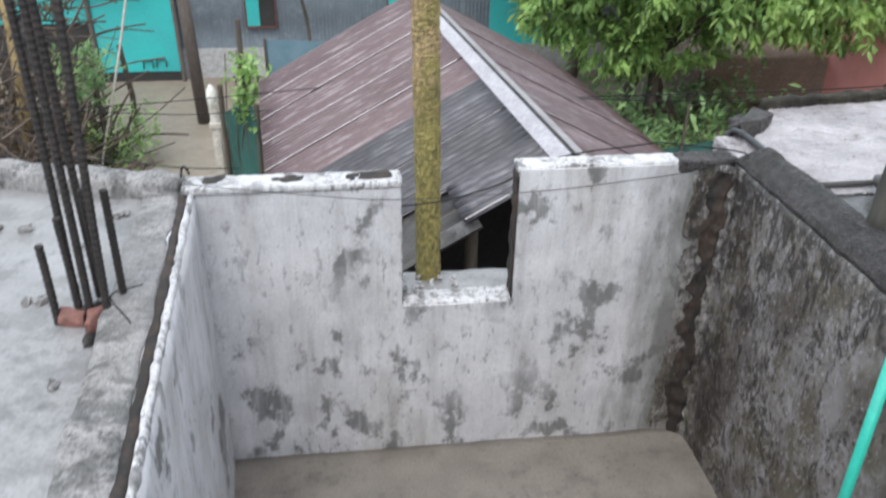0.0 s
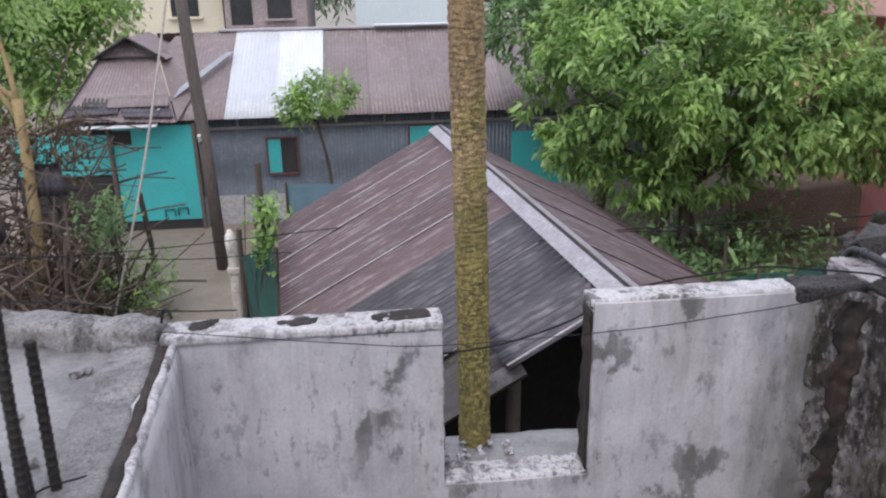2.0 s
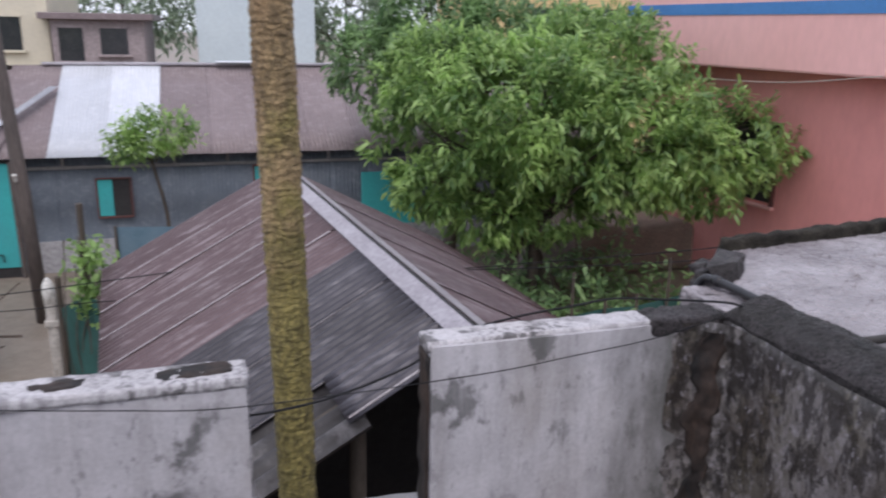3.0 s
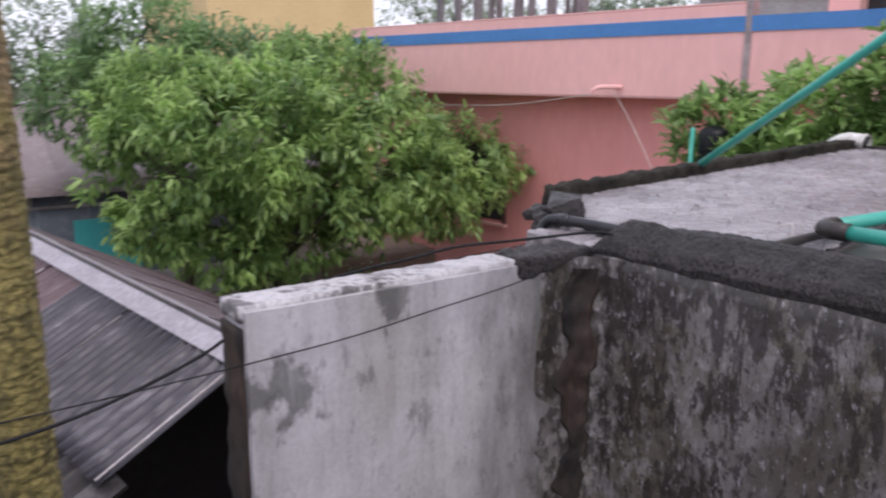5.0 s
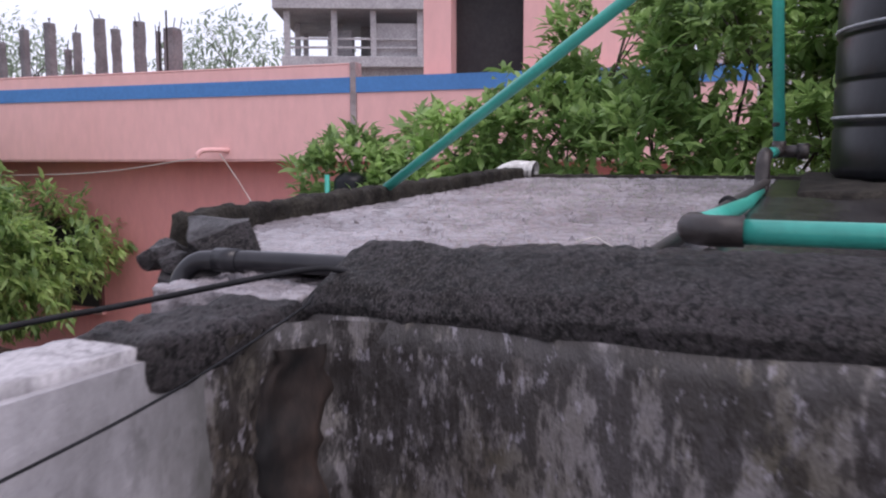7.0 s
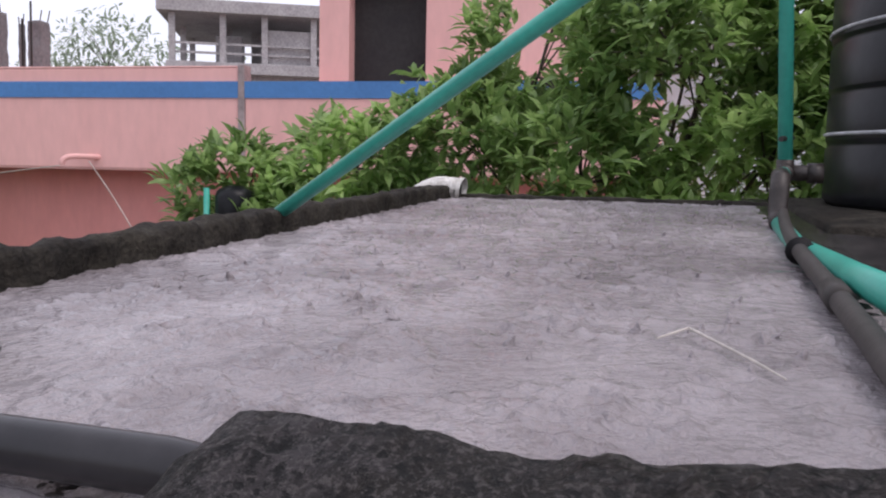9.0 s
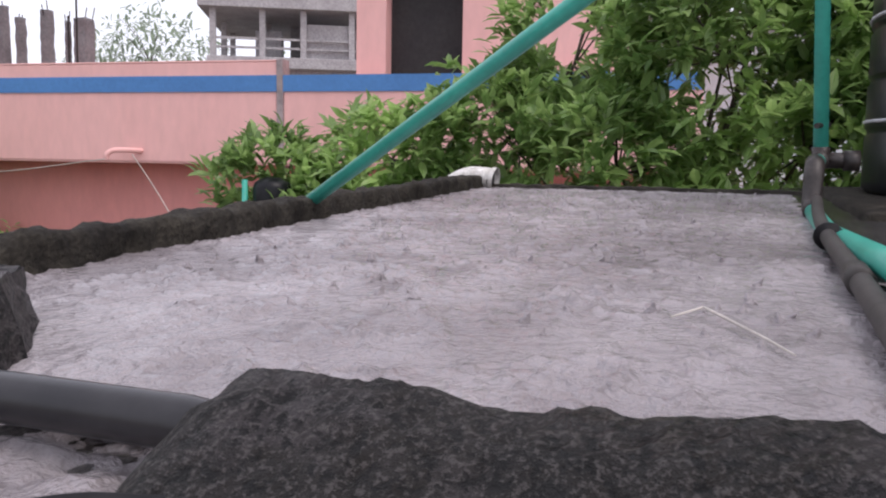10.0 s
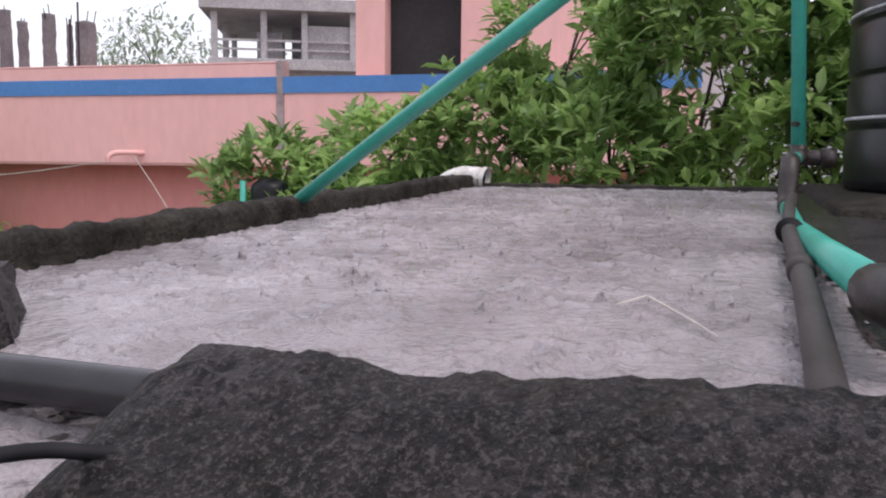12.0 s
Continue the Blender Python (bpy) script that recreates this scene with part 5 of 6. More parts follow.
# ---- poles, posts, brush beside the sandy path ----
def path_side():
    t = thing("leaning_pole", (-2.2, 13.55, GROUND), "tall leaning grey wooden electricity pole", "pole")
    data_part("shaft", *sweep([(-2.20, 13.55, GROUND), (-2.27, 13.6, -0.5), (-2.40, 13.7, 1.6), (-2.52, 13.8, 4.2)], [0.105, 0.10, 0.092, 0.085], 12, 0.06), POLEWOOD, t, smooth=True)
    data_part("insulator", *sweep([(-2.33, 13.52, -0.32), (-2.33, 13.46, -0.22)], 0.03, 8), WHITEPIPE, t)
    t = thing("concrete_post", (-1.55, 10.9, GROUND), "square whitewashed concrete gate post with rounded top", "post")
    part("shaft", rough_box((-1.62, 10.85, GROUND), (-1.50, 10.97, -1.25), 0.04, 0.006, 8, rounding=0.01), POSTCON, t, smooth=True)
    data_part("finial", *sweep([(-1.57, 10.91, -1.36), (-1.57, 10.91, -1.2), (-1.57, 10.91, -1.1), (-1.57, 10.91, -1.02)], [0.06, 0.075, 0.065, 0.02], 10), WHITEPIPE, t, smooth=True)
    part("band", box((-1.64, 10.83, -1.62), (-1.48, 10.99, -1.54), bevel=0.01), POSTCON, t)
    t = thing("green_net_screen", (-1.1, 10.3, GROUND), "dark green shade net hung on stakes", "net")
    n = 14
    verts, faces = [], []
    for i in range(n + 1):
        for j in range(n + 1):
            u, v = i / n, j / n
            verts.append((-1.38 + 0.50 * u, 10.5 - 0.5 * u + 0.05 * math.sin(9 * u + 3 * v), GROUND + 0.05 + (1.42 - 0.25 * (1 - u) ** 2) * v))
    for i in range(n):
        for j in range(n):
            a = i * (n + 1) + j
            faces.append((a, a + 1, a + n + 2, a + n + 1))
    ob = data_part("sheet", verts, faces, NET, t, smooth=True)
    tarp = thing("blue_net", (-0.4, 12.5, GROUND), "faded blue net hung low behind the tin house", "net")
    verts, faces = [], []
    for i in range(13):
        for j in range(7):
            u, v = i / 12, j / 6
            top = -0.86 - 0.16 * u + 0.07 * math.sin(3.1 * u)
            verts.append((-0.95 + 1.25 * u, 12.5 + 0.05 * math.sin(8 * u + 2 * v), GROUND + 0.02 + (top - GROUND) * v))
            if i and j:
                a = i * 7 + j
                faces.append((a - 8, a - 1, a, a - 7))
    data_part("sheet", verts, faces, BLUENET, tarp, smooth=True)
    for x in (-0.95, 0.3):
        data_part("stake", *sweep([(x, 12.52, GROUND), (x, 12.52, -0.82 - 0.13 * (x + 0.95))], 0.02, 7, 0.1), BARK, tarp)
    for x, y, z in ((-1.40, 10.52, -0.9), (-1.05, 10.25, 0.0), (-0.9, 10.0, -1.0)):
        data_part("stake", *sweep([(x, y, GROUND), (x + 0.02, y, z)], 0.035, 8, 0.1), BARK, t)
    rng = random.Random(31)
    # creeper round the stake
    pts = [Vector((-0.98 + rng.gauss(0, 0.08), 10.2 + rng.gauss(0, 0.10), rng.uniform(-1.25, -0.42))) for _ in range(85)]
    c = thing("creeper", (-1.15, 10.3, GROUND), "bright green creeper climbing a stake by the net", "plant")
    tagged(data_part("stem_tangle", *joined(*[sweep(spline([(-1.15 + rng.gauss(0, .05), 10.28, GROUND), (-1.13 + rng.gauss(0, .1), 10.25, -1.6), (-1.1 + rng.gauss(0, .12), 10.25, rng.uniform(-.8, -.35))], 5), 0.008, 5) for _ in range(6)]), BARK, c), kind="stuff")
    tagged(data_part("foliage", *leaves(rng, pts, [(0, -0.3, 0)] * len(pts), 5, 0.11, 0.05, 0.5), LEAF_BUSH, c), kind="stuff")
    # tall pale stick with wire
    ob = thing("bamboo_stay", (-3.28, 11.0, GROUND), "long pale bamboo stay leaning over the path", "pole")
    data_part("cane", *sweep(spline([(-3.28, 11.0, GROUND), (-3.14, 11.0, -1.95), (-2.6, 11.0, -0.28), (-2.13, 11.0, 1.46), (-1.72, 11.0, 3.2)], 6), 0.015, 7), POSTCON, ob, smooth=True)


def brush_pile():
    rng = random.Random(12)
    t = thing("brushwood_pile", (-4.2, 10.5, GROUND), "tangled heap of dry branches and scrap", "brushwood")
    sticks = []
    for _ in range(620):
        c = Vector((rng.uniform(-5.2, -3.15), rng.uniform(9.6, 12.3), GROUND + rng.uniform(0.0, 1.7) * rng.random()))
        d = Vector((rng.gauss(0, 0.7), rng.gauss(0, 0.5), rng.gauss(0.35, 0.5))).normalized() * rng.uniform(0.4, 1.3)
        mid = c + d * 0.5 + Vector((rng.gauss(0, .08), rng.gauss(0, .08), rng.gauss(0, .08)))
        sticks.append(sweep(spline([c, mid, c + d], 3), rng.uniform(0.006, 0.02), 5))
    for _ in range(130):
        c = Vector((rng.uniform(-5.4, -3.6), rng.uniform(10.5, 12.3), rng.uniform(-0.9, 0.35)))
        d = Vector((rng.gauss(0.3, 0.8), rng.gauss(0, 0.5), rng.gauss(0.0, 0.25))).normalized() * rng.uniform(0.5, 1.4)
        sticks.append(sweep(spline([c, c + d * 0.5 + Vector((0, 0, rng.uniform(-.1, .12))), c + d], 3), rng.uniform(0.006, 0.014), 5))
    tagged(data_part("stick_tangle", *joined(*sticks), DRYWOOD, t), kind="stuff")
    for k, (x, y, z0, z1, r) in enumerate(((-3.35, 11.8, GROUND, -1.0, 0.05), (-3.75, 11.0, GROUND, -0.7, 0.06), (-5.0, 11.4, GROUND, -0.4, 0.07), (-3.1, 12.6, GROUND, -0.9, 0.04))):
        data_part("stake", *sweep([(x, y, z0), (x + 0.05, y, (z0 + z1) / 2), (x - 0.02, y, z1)], r, 8, 0.15), BARK, t)
    data_part("scrap_sheet", *corrugated((-4.75, 10.7, -0.05), (0.12, 0.1, -0.9), (0.7, -0.3, -0.1), 0.9, 0.5, rows=3), ZINC_TIN, t, "crumpled zinc scrap", smooth=True)
    data_part("scrap_sheet", *corrugated((-4.02, 11.0, -0.08), (0.22, -0.2, -0.9), (0.8, 0.1, 0.0), 0.42, 0.40, rows=3), ZINC_TIN, t, smooth=True)
    # tree at the brush pile: yellowish trunk with a thin crown
    tree("yellow_barked_tree", (-4.25, 11.0, GROUND), (-3.95, 11.0, 0.75), [((-5.0, 11.4, 1.7), (1.2, 1.0, 0.7)), ((-4.2, 11.2, 2.0), (0.9, 0.9, 0.6)), ((-6.2, 11.6, 1.6), (1.3, 1.1, 0.9))], 700, 6, 0.13, 0.09, LEAF_TREE, PALEBARK, 77, "yellow-barked tree with a thin bright crown", 0.085)
    dry = [Vector((rng.uniform(-4.9, -3.35), rng.uniform(10.9, 12.2), rng.uniform(-0.25, 0.5))) for _ in range(230)] + [Vector((rng.uniform(-5.0, -3.3), rng.uniform(10.4, 12.2), GROUND + rng.uniform(0.1, 1.5))) for _ in range(420)]
    tagged(data_part("dead_leaves", *leaves(rng, dry, [(0, -0.2, 0)] * len(dry), 6, 0.11, 0.08, 0.35, 0.6), DRYLEAF, t, "brown dead leaves"), kind="stuff")
    tall = [Vector((-3.1 + rng.gauss(0, 0.16), 11.0 + rng.gauss(0, 0.15), rng.uniform(-1.2, -0.5))) for _ in range(70)]
    w = thing("leafy_weed", (-3.1, 11.0, GROUND), "tall yellow-green weed beside the dry branches", "weed")
    data_part("stem", *sweep(spline([(-3.12, 11.0, GROUND), (-3.08, 11.02, -1.4), (-3.1, 11.0, -0.6)], 5), 0.014, 6), BARK, w)
    tagged(data_part("foliage", *leaves(rng, tall, [(0, -0.3, 0.2)] * len(tall), 6, 0.12, 0.05, 0.3, 0.3), LEAF_DARK, w), kind="stuff")
    pts = [Vector((rng.uniform(-3.9, -2.6), rng.uniform(10.8, 12.3), GROUND + rng.uniform(0.05, 0.9))) for _ in range(260)]
    g = thing("weeds", (-3.2, 11.5, GROUND), "green and yellow weeds at the edge of the path", "weeds", kind="stuff")
    data_part("foliage", *leaves(rng, pts, [(0, -0.2, 0.3)] * len(pts), 5, 0.13, 0.07, 0.22), LEAF_BUSH, g)


path_side()
brush_pile()


# ---- trees ----
tree("mango_tree", (5.0, 12.3, GROUND), (5.2, 12.3, -1.05),
     [((3.5, 12.0, 0.45), (1.05, 1.1, 0.75)), ((4.9, 11.8, 0.75), (1.5, 1.4, 1.05)), ((6.4, 11.7, 0.35), (1.6, 1.4, 1.15)), ((7.7, 11.9, 0.0), (1.35, 1.3, 0.9)), ((5.6, 12.8, 1.2), (1.6, 1.4, 0.85)), ((4.9, 12.8, -0.4), (1.1, 1.1, 0.7)), ((7.0, 12.6, -0.25), (1.5, 1.1, 0.6)), ((8.6, 12.2, 0.2), (1.2, 1.2, 0.9)), ((6.6, 12.8, 1.5), (1.5, 1.2, 0.8)), ((3.9, 13.0, 1.2), (1.2, 1.1, 0.8)), ((4.4, 12.0, -0.75), (0.8, 0.8, 0.5)), ((5.5, 12.1, -0.85), (0.75, 0.8, 0.4)), ((3.4, 12.0, -0.25), (0.6, 0.7, 0.5))],
     2750, 15, 0.18, 0.055, LEAF_TREE, BARK, 21, "large leafy green tree standing beside the tin house", 0.10, 0.30, gap=-0.08, grain=1.5, droop=0.55, trunks=[(4.7, 12.2, GROUND), (5.2, 12.3, GROUND), (5.9, 12.4, GROUND)])
tree("back_tree", (4.6, 15.0, GROUND), (4.6, 15.0, 0.2), [((3.2, 15.0, 1.35), (0.85, 0.8, 0.75)), ((4.3, 15.0, 1.9), (1.2, 1.0, 1.0)), ((5.5, 15.2, 1.6), (1.2, 1.0, 1.0)), ((3.7, 15.2, 0.75), (0.7, 0.7, 0.5)), ((6.8, 15.2, 1.6), (1.2, 1.0, 0.9))], 1500, 7, 0.2, 0.08, LEAF_DARK, BARK, 22, "dark green tree leaning over the long tin house", 0.12, gap=-0.2, grain=1.6)
tree("sapling", (-0.5, 14.2, GROUND), (-0.52, 14.2, -0.15), [((-0.35, 14.2, 0.28), (0.62, 0.5, 0.36)), ((-0.75, 14.1, 0.12), (0.45, 0.4, 0.25))], 280, 7, 0.13, 0.05, LEAF_TREE, BARK, 23, "slender sapling with a flat pale crown", 0.035)
tree("corner_tree", (-9.0, 19.0, GROUND), (-9.0, 19.0, 0.0), [((-8.6, 19.6, 1.6), (1.6, 1.2, 1.3)), ((-7.0, 19.8, 1.7), (1.3, 1.1, 1.1)), ((-10.5, 19.5, 2.0), (1.8, 1.3, 1.5)), ((-6.2, 20.4, 1.9), (1.0, 0.9, 0.8)), ((-6.7, 19.6, 0.7), (1.2, 1.0, 0.9)), ((-5.5, 20.0, 1.5), (0.9, 0.9, 0.9)), ((-7.9, 19.5, 0.2), (1.3, 1.0, 1.0)), ((-6.3, 19.0, -0.2), (0.9, 0.8, 0.7))], 2100, 6, 0.24, 0.18, LEAF_TREE, BARK, 24, "leafy tree beside the turquoise shed", 0.15)


def undergrowth():
    rng = random.Random(41)
    g = thing("undergrowth", (5.5, 11.0, GROUND), "low green shrubs under the tree", "shrubs", kind="stuff")
    pts = []
    for _ in range(650):
        x = rng.uniform(3.2, 7.4)
        pts.append(Vector((x, rng.uniform(10.0, 13.5), GROUND + abs(rng.gauss(0.0, 0.38)) + 0.1)))
    data_part("foliage", *leaves(rng, pts, [(0, -0.2, 0.5)] * len(pts), 6, 0.16, 0.09, 0.4, 0.1), LEAF_DARK, g)
    w = thing("earth_bank", (9.0, 14.0, GROUND), "brown earth bank with a low broken wall", "bank", kind="structure")
    part("bank", rough_box((6.6, 13.6, GROUND), (9.7, 16.5, GROUND + 0.92), 0.15, 0.06, 1.5, rounding=0.1), MUDWALL, w, smooth=True)
    part("low_wall", rough_box((5.6, 13.5, GROUND), (6.6, 13.7, GROUND + 1.05), 0.08, 0.03, 4, rounding=0.03), GREYBROWN, w, "broken brown brick wall", smooth=True)
    n = thing("net_fence", (6.0, 10.0, GROUND), "dark net fence on thin stakes", "fence")
    pts = [(3.2 + 0.55 * k, 9.7 + 0.11 * k) for k in range(11)]
    verts, faces = [], []
    for k, (x, y) in enumerate(pts):
        verts += [(x, y, GROUND + 0.03), (x, y + 0.03, GROUND + 0.72 + 0.03 * math.sin(k * 2.1))]
        if k:
            faces.append((2 * k - 2, 2 * k, 2 * k + 1, 2 * k - 1))
        data_part("stake", *sweep([(x, y - 0.03, GROUND), (x, y - 0.03, GROUND + (0.9 if k % 3 else 1.35))], 0.022, 7), BARK, n)
    data_part("net", verts, faces, NET, n)


undergrowth()


def roofside_shrub():
    """Trees of long glossy leaves, whose heads rise beside the flooded roof."""
    rng = random.Random(52)
    rows = (
        ("shrub_tree", (5.3, 4.1, GROUND), (5.3, 4.0, 0.6), [((5.15, 4.75, 1.25), (0.42, 0.45, 0.32)), ((5.3, 4.2, 1.40), (0.45, 0.5, 0.36)), ((5.5, 3.55, 1.45), (0.55, 0.5, 0.55)), ((5.0, 4.2, 1.0), (0.4, 0.7, 0.3)), ((5.6, 3.3, 1.9), (0.4, 0.4, 0.5)), ((5.25, 3.8, 1.05), (0.4, 0.6, 0.35))], 900),
        ("shrub_tree", (5.6, 2.7, GROUND), (5.6, 2.7, 0.7), [((5.2, 3.0, 1.35), (0.5, 0.5, 0.4)), ((5.4, 2.55, 1.9), (0.6, 0.55, 0.65)), ((5.2, 2.2, 1.45), (0.5, 0.6, 0.5)), ((5.7, 2.3, 2.5), (0.7, 0.7, 0.6)), ((5.0, 2.7, 1.05), (0.4, 0.8, 0.25))], 1050),
        ("shrub_tree", (5.4, 1.3, GROUND), (5.4, 1.3, 0.7), [((5.2, 1.7, 1.5), (0.55, 0.5, 0.5)), ((5.4, 1.3, 2.1), (0.7, 0.6, 0.7)), ((5.0, 1.1, 1.3), (0.5, 0.6, 0.5)), ((5.6, 0.8, 2.0), (0.6, 0.6, 0.8)), ((5.3, 1.9, 2.2), (0.5, 0.5, 0.5))], 1150),
    )
    for name, base, fork, lobes, count in rows:
        t = thing(name, base, "shrubby tree with long glossy light-green leaves beside the roof", "tree", "shrubby trees beside the flooded roof")
        data_part("trunk", *sweep(spline([base, ((base[0] + fork[0]) / 2 + 0.05, base[1], (base[2] + fork[2]) / 2), fork], 6), 0.05, 9, 0.12), BARK, t, smooth=True)
        limbs = []
        pts, outs = crown_points(rng, lobes, int(1.2 * count), -0.22, 2.6)
        for c, r in lobes:
            limbs.append(sweep(spline([fork, Vector(fork).lerp(Vector(c), 0.5) + Vector((rng.gauss(0, .06), rng.gauss(0, .06), 0.05)), c], 5), [0.024 - 0.0018 * k for k in range(11)], 6))
        for p in rng.sample(pts, 60):
            c = min((Vector(q[0]) for q in lobes), key=lambda v: (v - p).length)
            limbs.append(sweep([c, c.lerp(p, 0.55) + Vector((0, 0, 0.04)), p], [0.006, 0.0045, 0.002], 5))
        data_part("limb_work", *joined(*limbs), BARK, t)
        tagged(data_part("foliage", *leaves(rng, pts, [o + Vector((0, 0, 0.35)) for o in outs], 12, 0.105, 0.022, 0.36, 0.08, 0.25), LEAF_BUSH, t), kind="stuff")


roofside_shrub()


# ---- the pink house across the way ----
def pink_house():
    h = thing("pink_house", (9.35, 7.16, GROUND), "salmon pink house with a blue band on its roof parapet", "house")
    part("ground_floor", box((9.85, 2.5, GROUND - 0.4), (16.5, 15.0, 1.10)), PINKSHADED, h, "pink wall under the roof slab, its shade put into the colour")
    part("roof_slab", box((9.36, 2.5, 1.10), (16.6, 15.2, 1.17), bevel=0.01), PINK, h)
    for k, (lo, hi) in enumerate((((9.35, 7.16, 1.12), (9.50, 15.2, 2.28)), ((9.35, 2.5, 1.12), (9.50, 7.08, 2.12)))):
        part("parapet", box(lo, hi, bevel=0.012), PINK, h)
        part("blue_band", box((9.335, lo[1], 1.94), (9.352, hi[1], 2.125)), BLUE, h, "painted blue band")
    part("corner_strip", box((9.33, 7.08, 1.0), (9.52, 7.16, 2.31), bevel=0.01), GREYBROWN, h, "bare grey concrete corner")
    part("coping", box((9.345, 7.17, 2.28), (9.52, 15.2, 2.30), bevel=0.008), PINK, h)
    part("side_parapet", box((9.50, 15.05, 1.12), (16.5, 15.2, 2.28)), PINK, h)
    part("back_parapet", box((16.4, 7.2, 1.12), (16.55, 15.05, 2.28)), PINK, h)
    # upper room over the far end
    part("upper_wall", box((9.62, 5.95, 1.17), (13.5, 6.30, 4.6)), PINK, h)
    part("upper_wall", box((9.62, 3.2, 1.17), (9.82, 5.06, 4.6)), PINK, h)
    part("upper_wall", box((9.62, 5.06, 3.25), (9.82, 5.95, 4.6)), PINK, h)
    part("upper_room", box((9.95, 3.2, 1.17), (13.5, 5.95, 4.6)), PINKSHADED, h)
    part("upper_roof", box((9.3, 2.9, 4.6), (13.8, 6.6, 4.75), bevel=0.01), PINK, h)
    # near-black panels stand in for the unlit rooms behind door and window
    d = part("upper_door", box((9.84, 5.06, 1.17), (9.94, 5.95, 3.25)), SHADEBLACK, h, "open doorway, its unlit room painted as a near-black panel")
    w = part("window", box((9.84, 11.54, -1.08), (9.86, 12.6, 0.21)), SHADEBLACK, h, "window with brown shutter, its unlit room painted near-black")
    part("window_frame", box((9.79, 11.48, -1.13), (9.85, 11.54, 0.26), bevel=0.006), REDWOOD, w)
    part("window_frame", box((9.79, 12.6, -1.13), (9.85, 12.66, 0.26), bevel=0.006), REDWOOD, w)
    part("window_frame", box((9.79, 11.54, 0.21), (9.85, 12.6, 0.26), bevel=0.006), REDWOOD, w)
    part("window_sill", box((9.76, 11.46, -1.18), (9.85, 12.68, -1.13), bevel=0.006), PINK, w)
    v, f = sweep(spline([(9.36, 8.93, 1.245), (9.24, 8.98, 1.25), (9.10, 9.12, 1.245), (9.05, 9.18, 1.20), (9.05, 9.19, 1.15)], 5), 0.032, 10)
    data_part("spout_pipe", v, f, PINK, h, "pink painted spout pipe", smooth=True)
    data_part("hanging_string", *sweep(spline([(9.2, 8.95, 1.2), (8.95, 8.45, 0.75), (8.6, 7.8, 0.1)], 5), 0.006, 5), POSTCON, h)
    data_part("slack_wire", *sweep(spline([(9.3, 9.4, 1.14), (9.2, 11.0, 0.95), (9.1, 13.0, 0.9)], 6), 0.006, 5), POSTCON, h)
    # starter columns on the roof
    rng = random.Random(61)
    for y, x, z, s2 in ((14.98, 12.58, 3.72, 0.15), (14.24, 12.49, 3.49, 0.11), (13.65, 12.41, 3.7, 0.15), (13.24, 12.36, 3.48, 0.12), (12.68, 12.29, 3.58, 0.15), (12.21, 12.24, 3.37, 0.07), (11.94, 12.2, 3.41, 0.23), (15.68, 12.66, 3.65, 0.13), (16.37, 12.75, 3.45, 0.13), (14.49, 12.52, 3.2, 0.1)):
        part("starter_column", rough_box((x, y - s2 / 2, 1.17), (x + s2, y + s2 / 2, z), 0.05, 0.014, 6), STARTER, h, "bare concrete starter column", smooth=True)
        for k in range(2):
            xx, yy = x + rng.uniform(0, s2), y + rng.uniform(-0.4, 0.4) * s2
            data_part("starter_bar", *sweep([(xx, yy, z - 0.1), (xx + rng.gauss(0, .03), yy + rng.gauss(0, .03), z + rng.uniform(0.05, 0.22))], 0.009, 5), STEEL, h)
    for y, z in ((11.46, 3.55), (11.61, 3.3)):
        data_part("starter_bar", *sweep([(11.5, y, 1.2), (11.5, y - 0.02, z)], 0.016, 5), STEEL, h)
    h.location += Vector((0, 0.28, 0.25))
    h.rotation_euler.z = radians(7)


pink_house()


# ---- distance ----
def block_house(name, lo, hi, material, label, windows=(), roof=None):
    h = thing(name, ((lo[0] + hi[0]) / 2, (lo[1] + hi[1]) / 2, lo[2]), label, "house")
    part("wall", box(lo, hi, bevel=0.02), material, h)
    part("roof_slab", box((lo[0] - 0.3, lo[1] - 0.3, hi[2]), (hi[0] + 0.3, hi[1] + 0.3, hi[2] + 0.2), bevel=0.02), roof or material, h)
    for x0, x1, z0, z1 in windows:
        w = part("window", box((x0, lo[1] - 0.02, z0), (x1, lo[1] + 0.02, z1)), GLASS, h)
        part("window_sill", box((x0 - 0.1, lo[1] - 0.14, z0 - 0.08), (x1 + 0.1, lo[1], z0), bevel=0.01), material, w)
        part("window_frame", box((x0 - 0.06, lo[1] - 0.05, z1), (x1 + 0.06, lo[1], z1 + 0.07)), material, w)
    return h


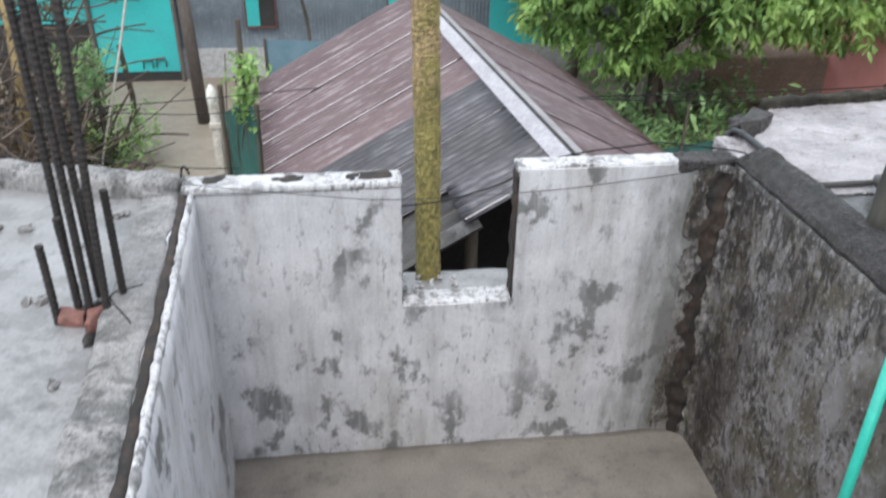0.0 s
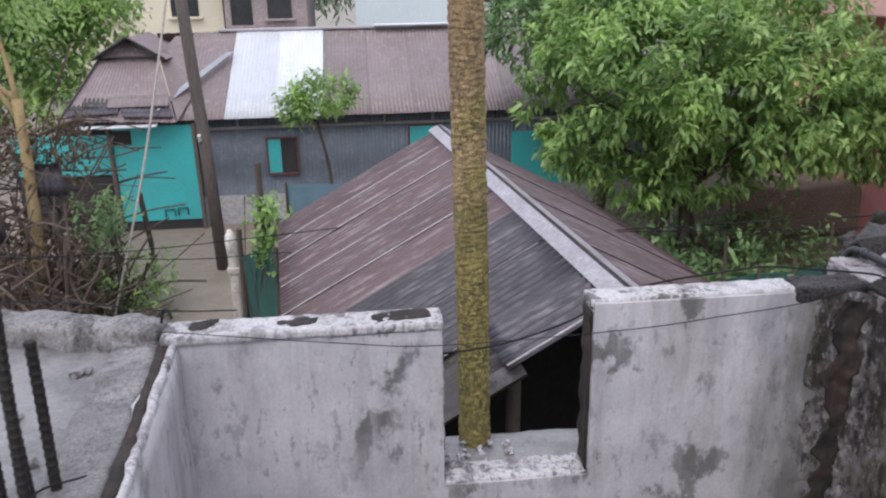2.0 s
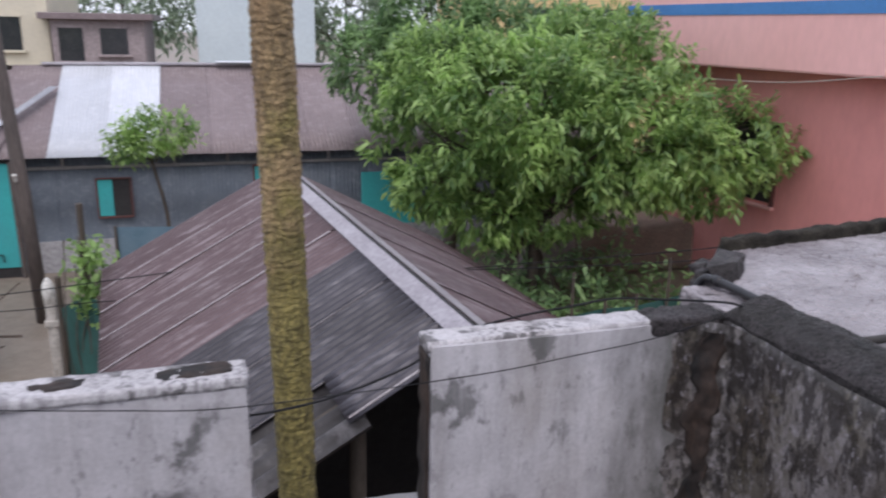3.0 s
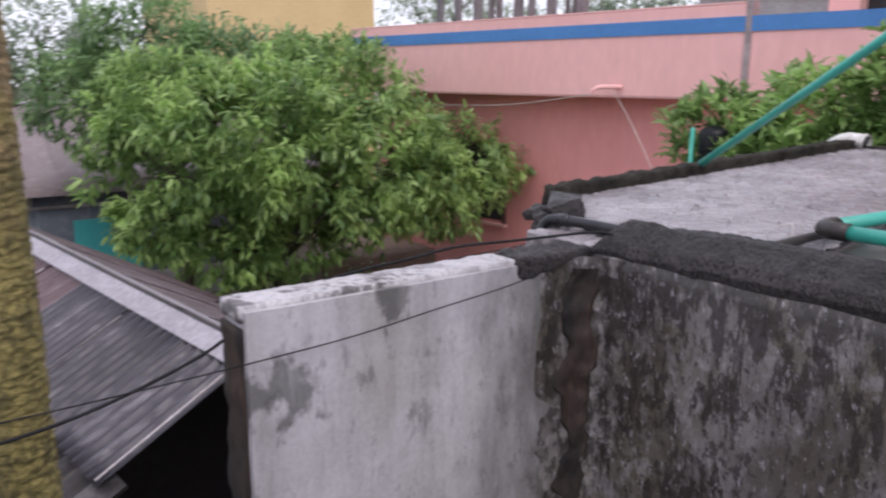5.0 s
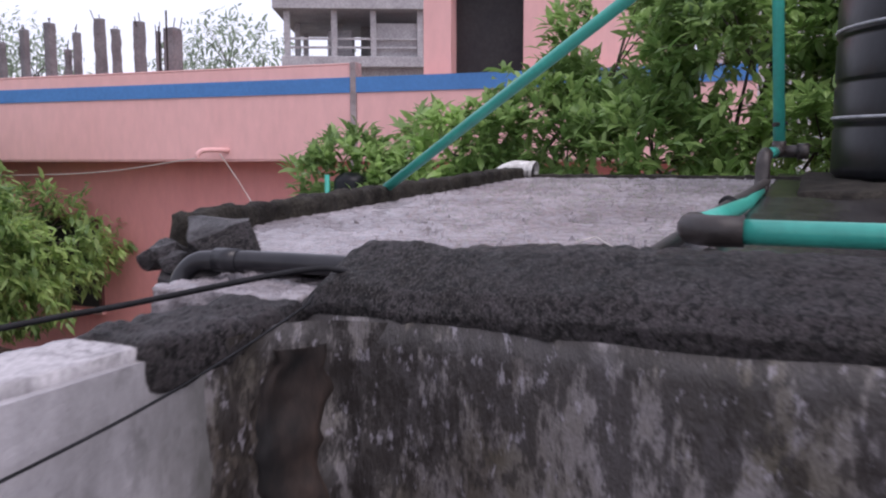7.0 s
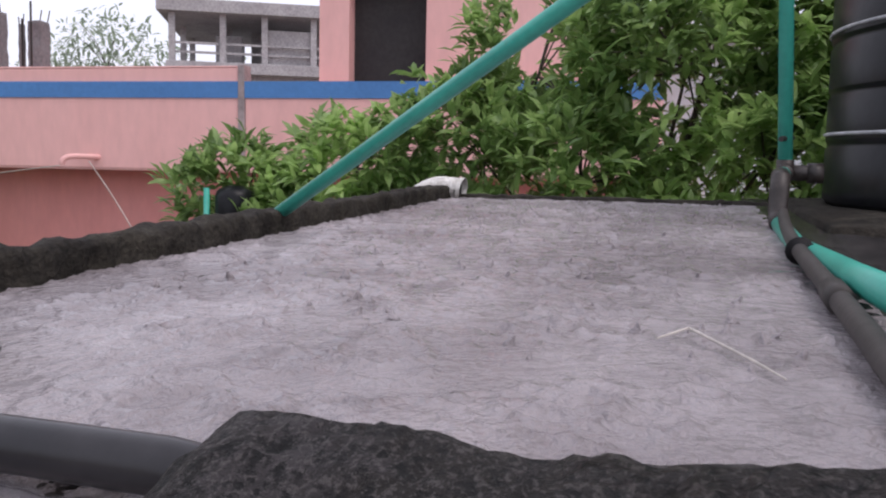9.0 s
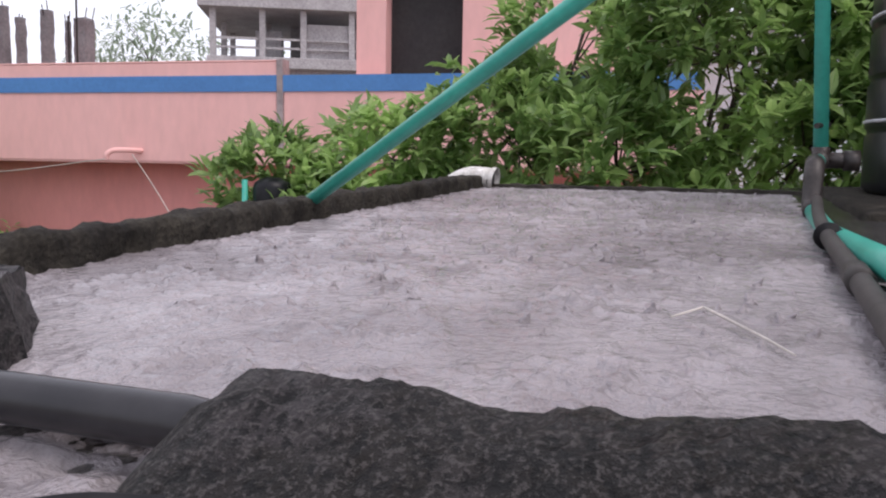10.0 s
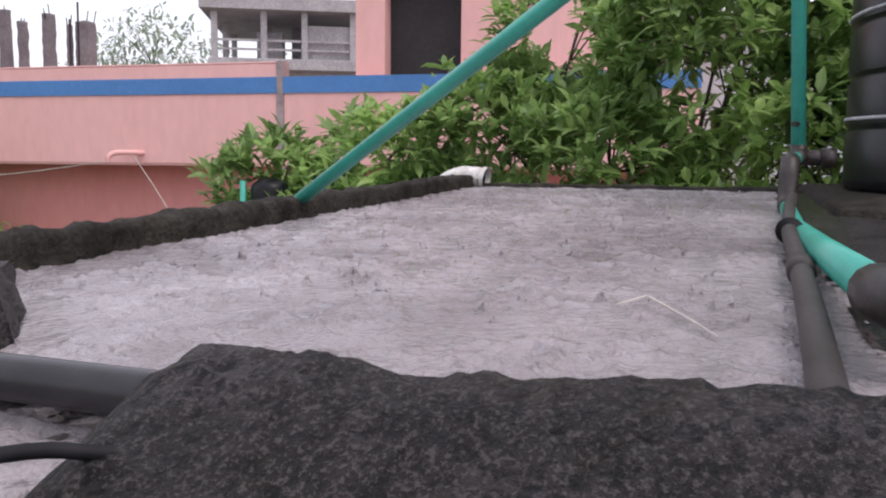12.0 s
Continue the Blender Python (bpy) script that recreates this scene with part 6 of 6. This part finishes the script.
def distance():
    block_house("cream_house", (-9.5, 29.0, GROUND), (-4.2, 36.0, 4.8), CREAM, "cream two-storey house behind the tin roofs", ((-5.9, -5.0, 1.0, 2.0), (-8.2, -7.3, 1.0, 2.0)), FAR_TIN)
    part_house = block_house("brown_house", (-4.1, 28.6, GROUND), (-1.4, 34.0, 1.95), GREYBROWN, "unplastered brown house with a tin roof", ((-3.9, -3.2, 0.7, 1.7), (-2.7, -1.9, 0.9, 1.7)), FAR_TIN)
    block_house("pale_blue_house", (0.2, 30.0, GROUND), (4.2, 36.0, 5.0), PALEBLUE, "pale blue house wall in the distance", (), None)
    block_house("yellow_house", (9.8, 27.0, GROUND), (16.0, 34.0, 6.0), YELLOW, "yellow house behind the trees", ((11.2, 12.3, 1.6, 2.6), (13.4, 14.5, 1.6, 2.6)), YELLOW)
    t = thing("concrete_frame_house", (25.9, 20.8, GROUND), "unfinished grey concrete frame house far away", "house")
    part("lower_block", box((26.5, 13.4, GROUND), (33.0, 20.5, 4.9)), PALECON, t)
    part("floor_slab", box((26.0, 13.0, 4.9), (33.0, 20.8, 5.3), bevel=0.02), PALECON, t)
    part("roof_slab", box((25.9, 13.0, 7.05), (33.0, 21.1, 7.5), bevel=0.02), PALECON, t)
    for x in (26.2, 29.2, 32.0):
        for y in (13.6, 15.4, 17.2, 18.7, 20.5):
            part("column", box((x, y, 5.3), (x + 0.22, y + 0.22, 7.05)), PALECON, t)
    for z in (5.62, 5.95):
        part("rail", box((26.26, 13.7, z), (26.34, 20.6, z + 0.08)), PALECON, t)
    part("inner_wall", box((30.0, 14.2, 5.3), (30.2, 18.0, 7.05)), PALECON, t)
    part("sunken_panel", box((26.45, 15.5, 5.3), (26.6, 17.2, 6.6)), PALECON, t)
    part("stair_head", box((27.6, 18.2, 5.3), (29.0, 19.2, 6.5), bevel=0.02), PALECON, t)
    t.rotation_euler.z = radians(28)
    block_house("grey_house", (12.5, 0.5, GROUND), (16.0, 3.6, 3.2), PALEBLUE, "pale grey-blue house wall beyond the shrubs")
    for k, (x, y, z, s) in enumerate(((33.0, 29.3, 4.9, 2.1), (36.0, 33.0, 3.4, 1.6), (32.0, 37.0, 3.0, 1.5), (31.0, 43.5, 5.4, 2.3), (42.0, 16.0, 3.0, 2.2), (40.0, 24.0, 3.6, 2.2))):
        tree("far_tree", (x, y, GROUND), (x, y, z * 0.6), [((x, y, z + 0.8 * s), (1.3 * s, 1.3 * s, 1.1 * s)), ((x + 0.3, y - 1.1 * s, z + 0.4 * s), (1.0 * s, 1.0 * s, 0.8 * s)), ((x, y + 1.2 * s, z + 0.3 * s), (1.1 * s, 1.0 * s, 0.8 * s))], 420, 5, 0.42, 0.25, LEAF_FAR, BARK, 90 + k, "distant tree with haze mixed into its leaf colour", 0.2)
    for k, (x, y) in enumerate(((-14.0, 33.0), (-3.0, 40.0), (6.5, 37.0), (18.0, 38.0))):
        tree("far_tree", (x, y, GROUND), (x, y, 1.0), [((x, y, 3.0), (3.0, 2.0, 2.2)), ((x + 2.5, y, 2.2), (2.2, 1.8, 1.6)), ((x - 2.4, y, 2.0), (2.2, 1.8, 1.6))], 500, 5, 0.5, 0.3, LEAF_FAR, BARK, 110 + k, "distant tree with haze mixed into its leaf colour", 0.22)


distance()
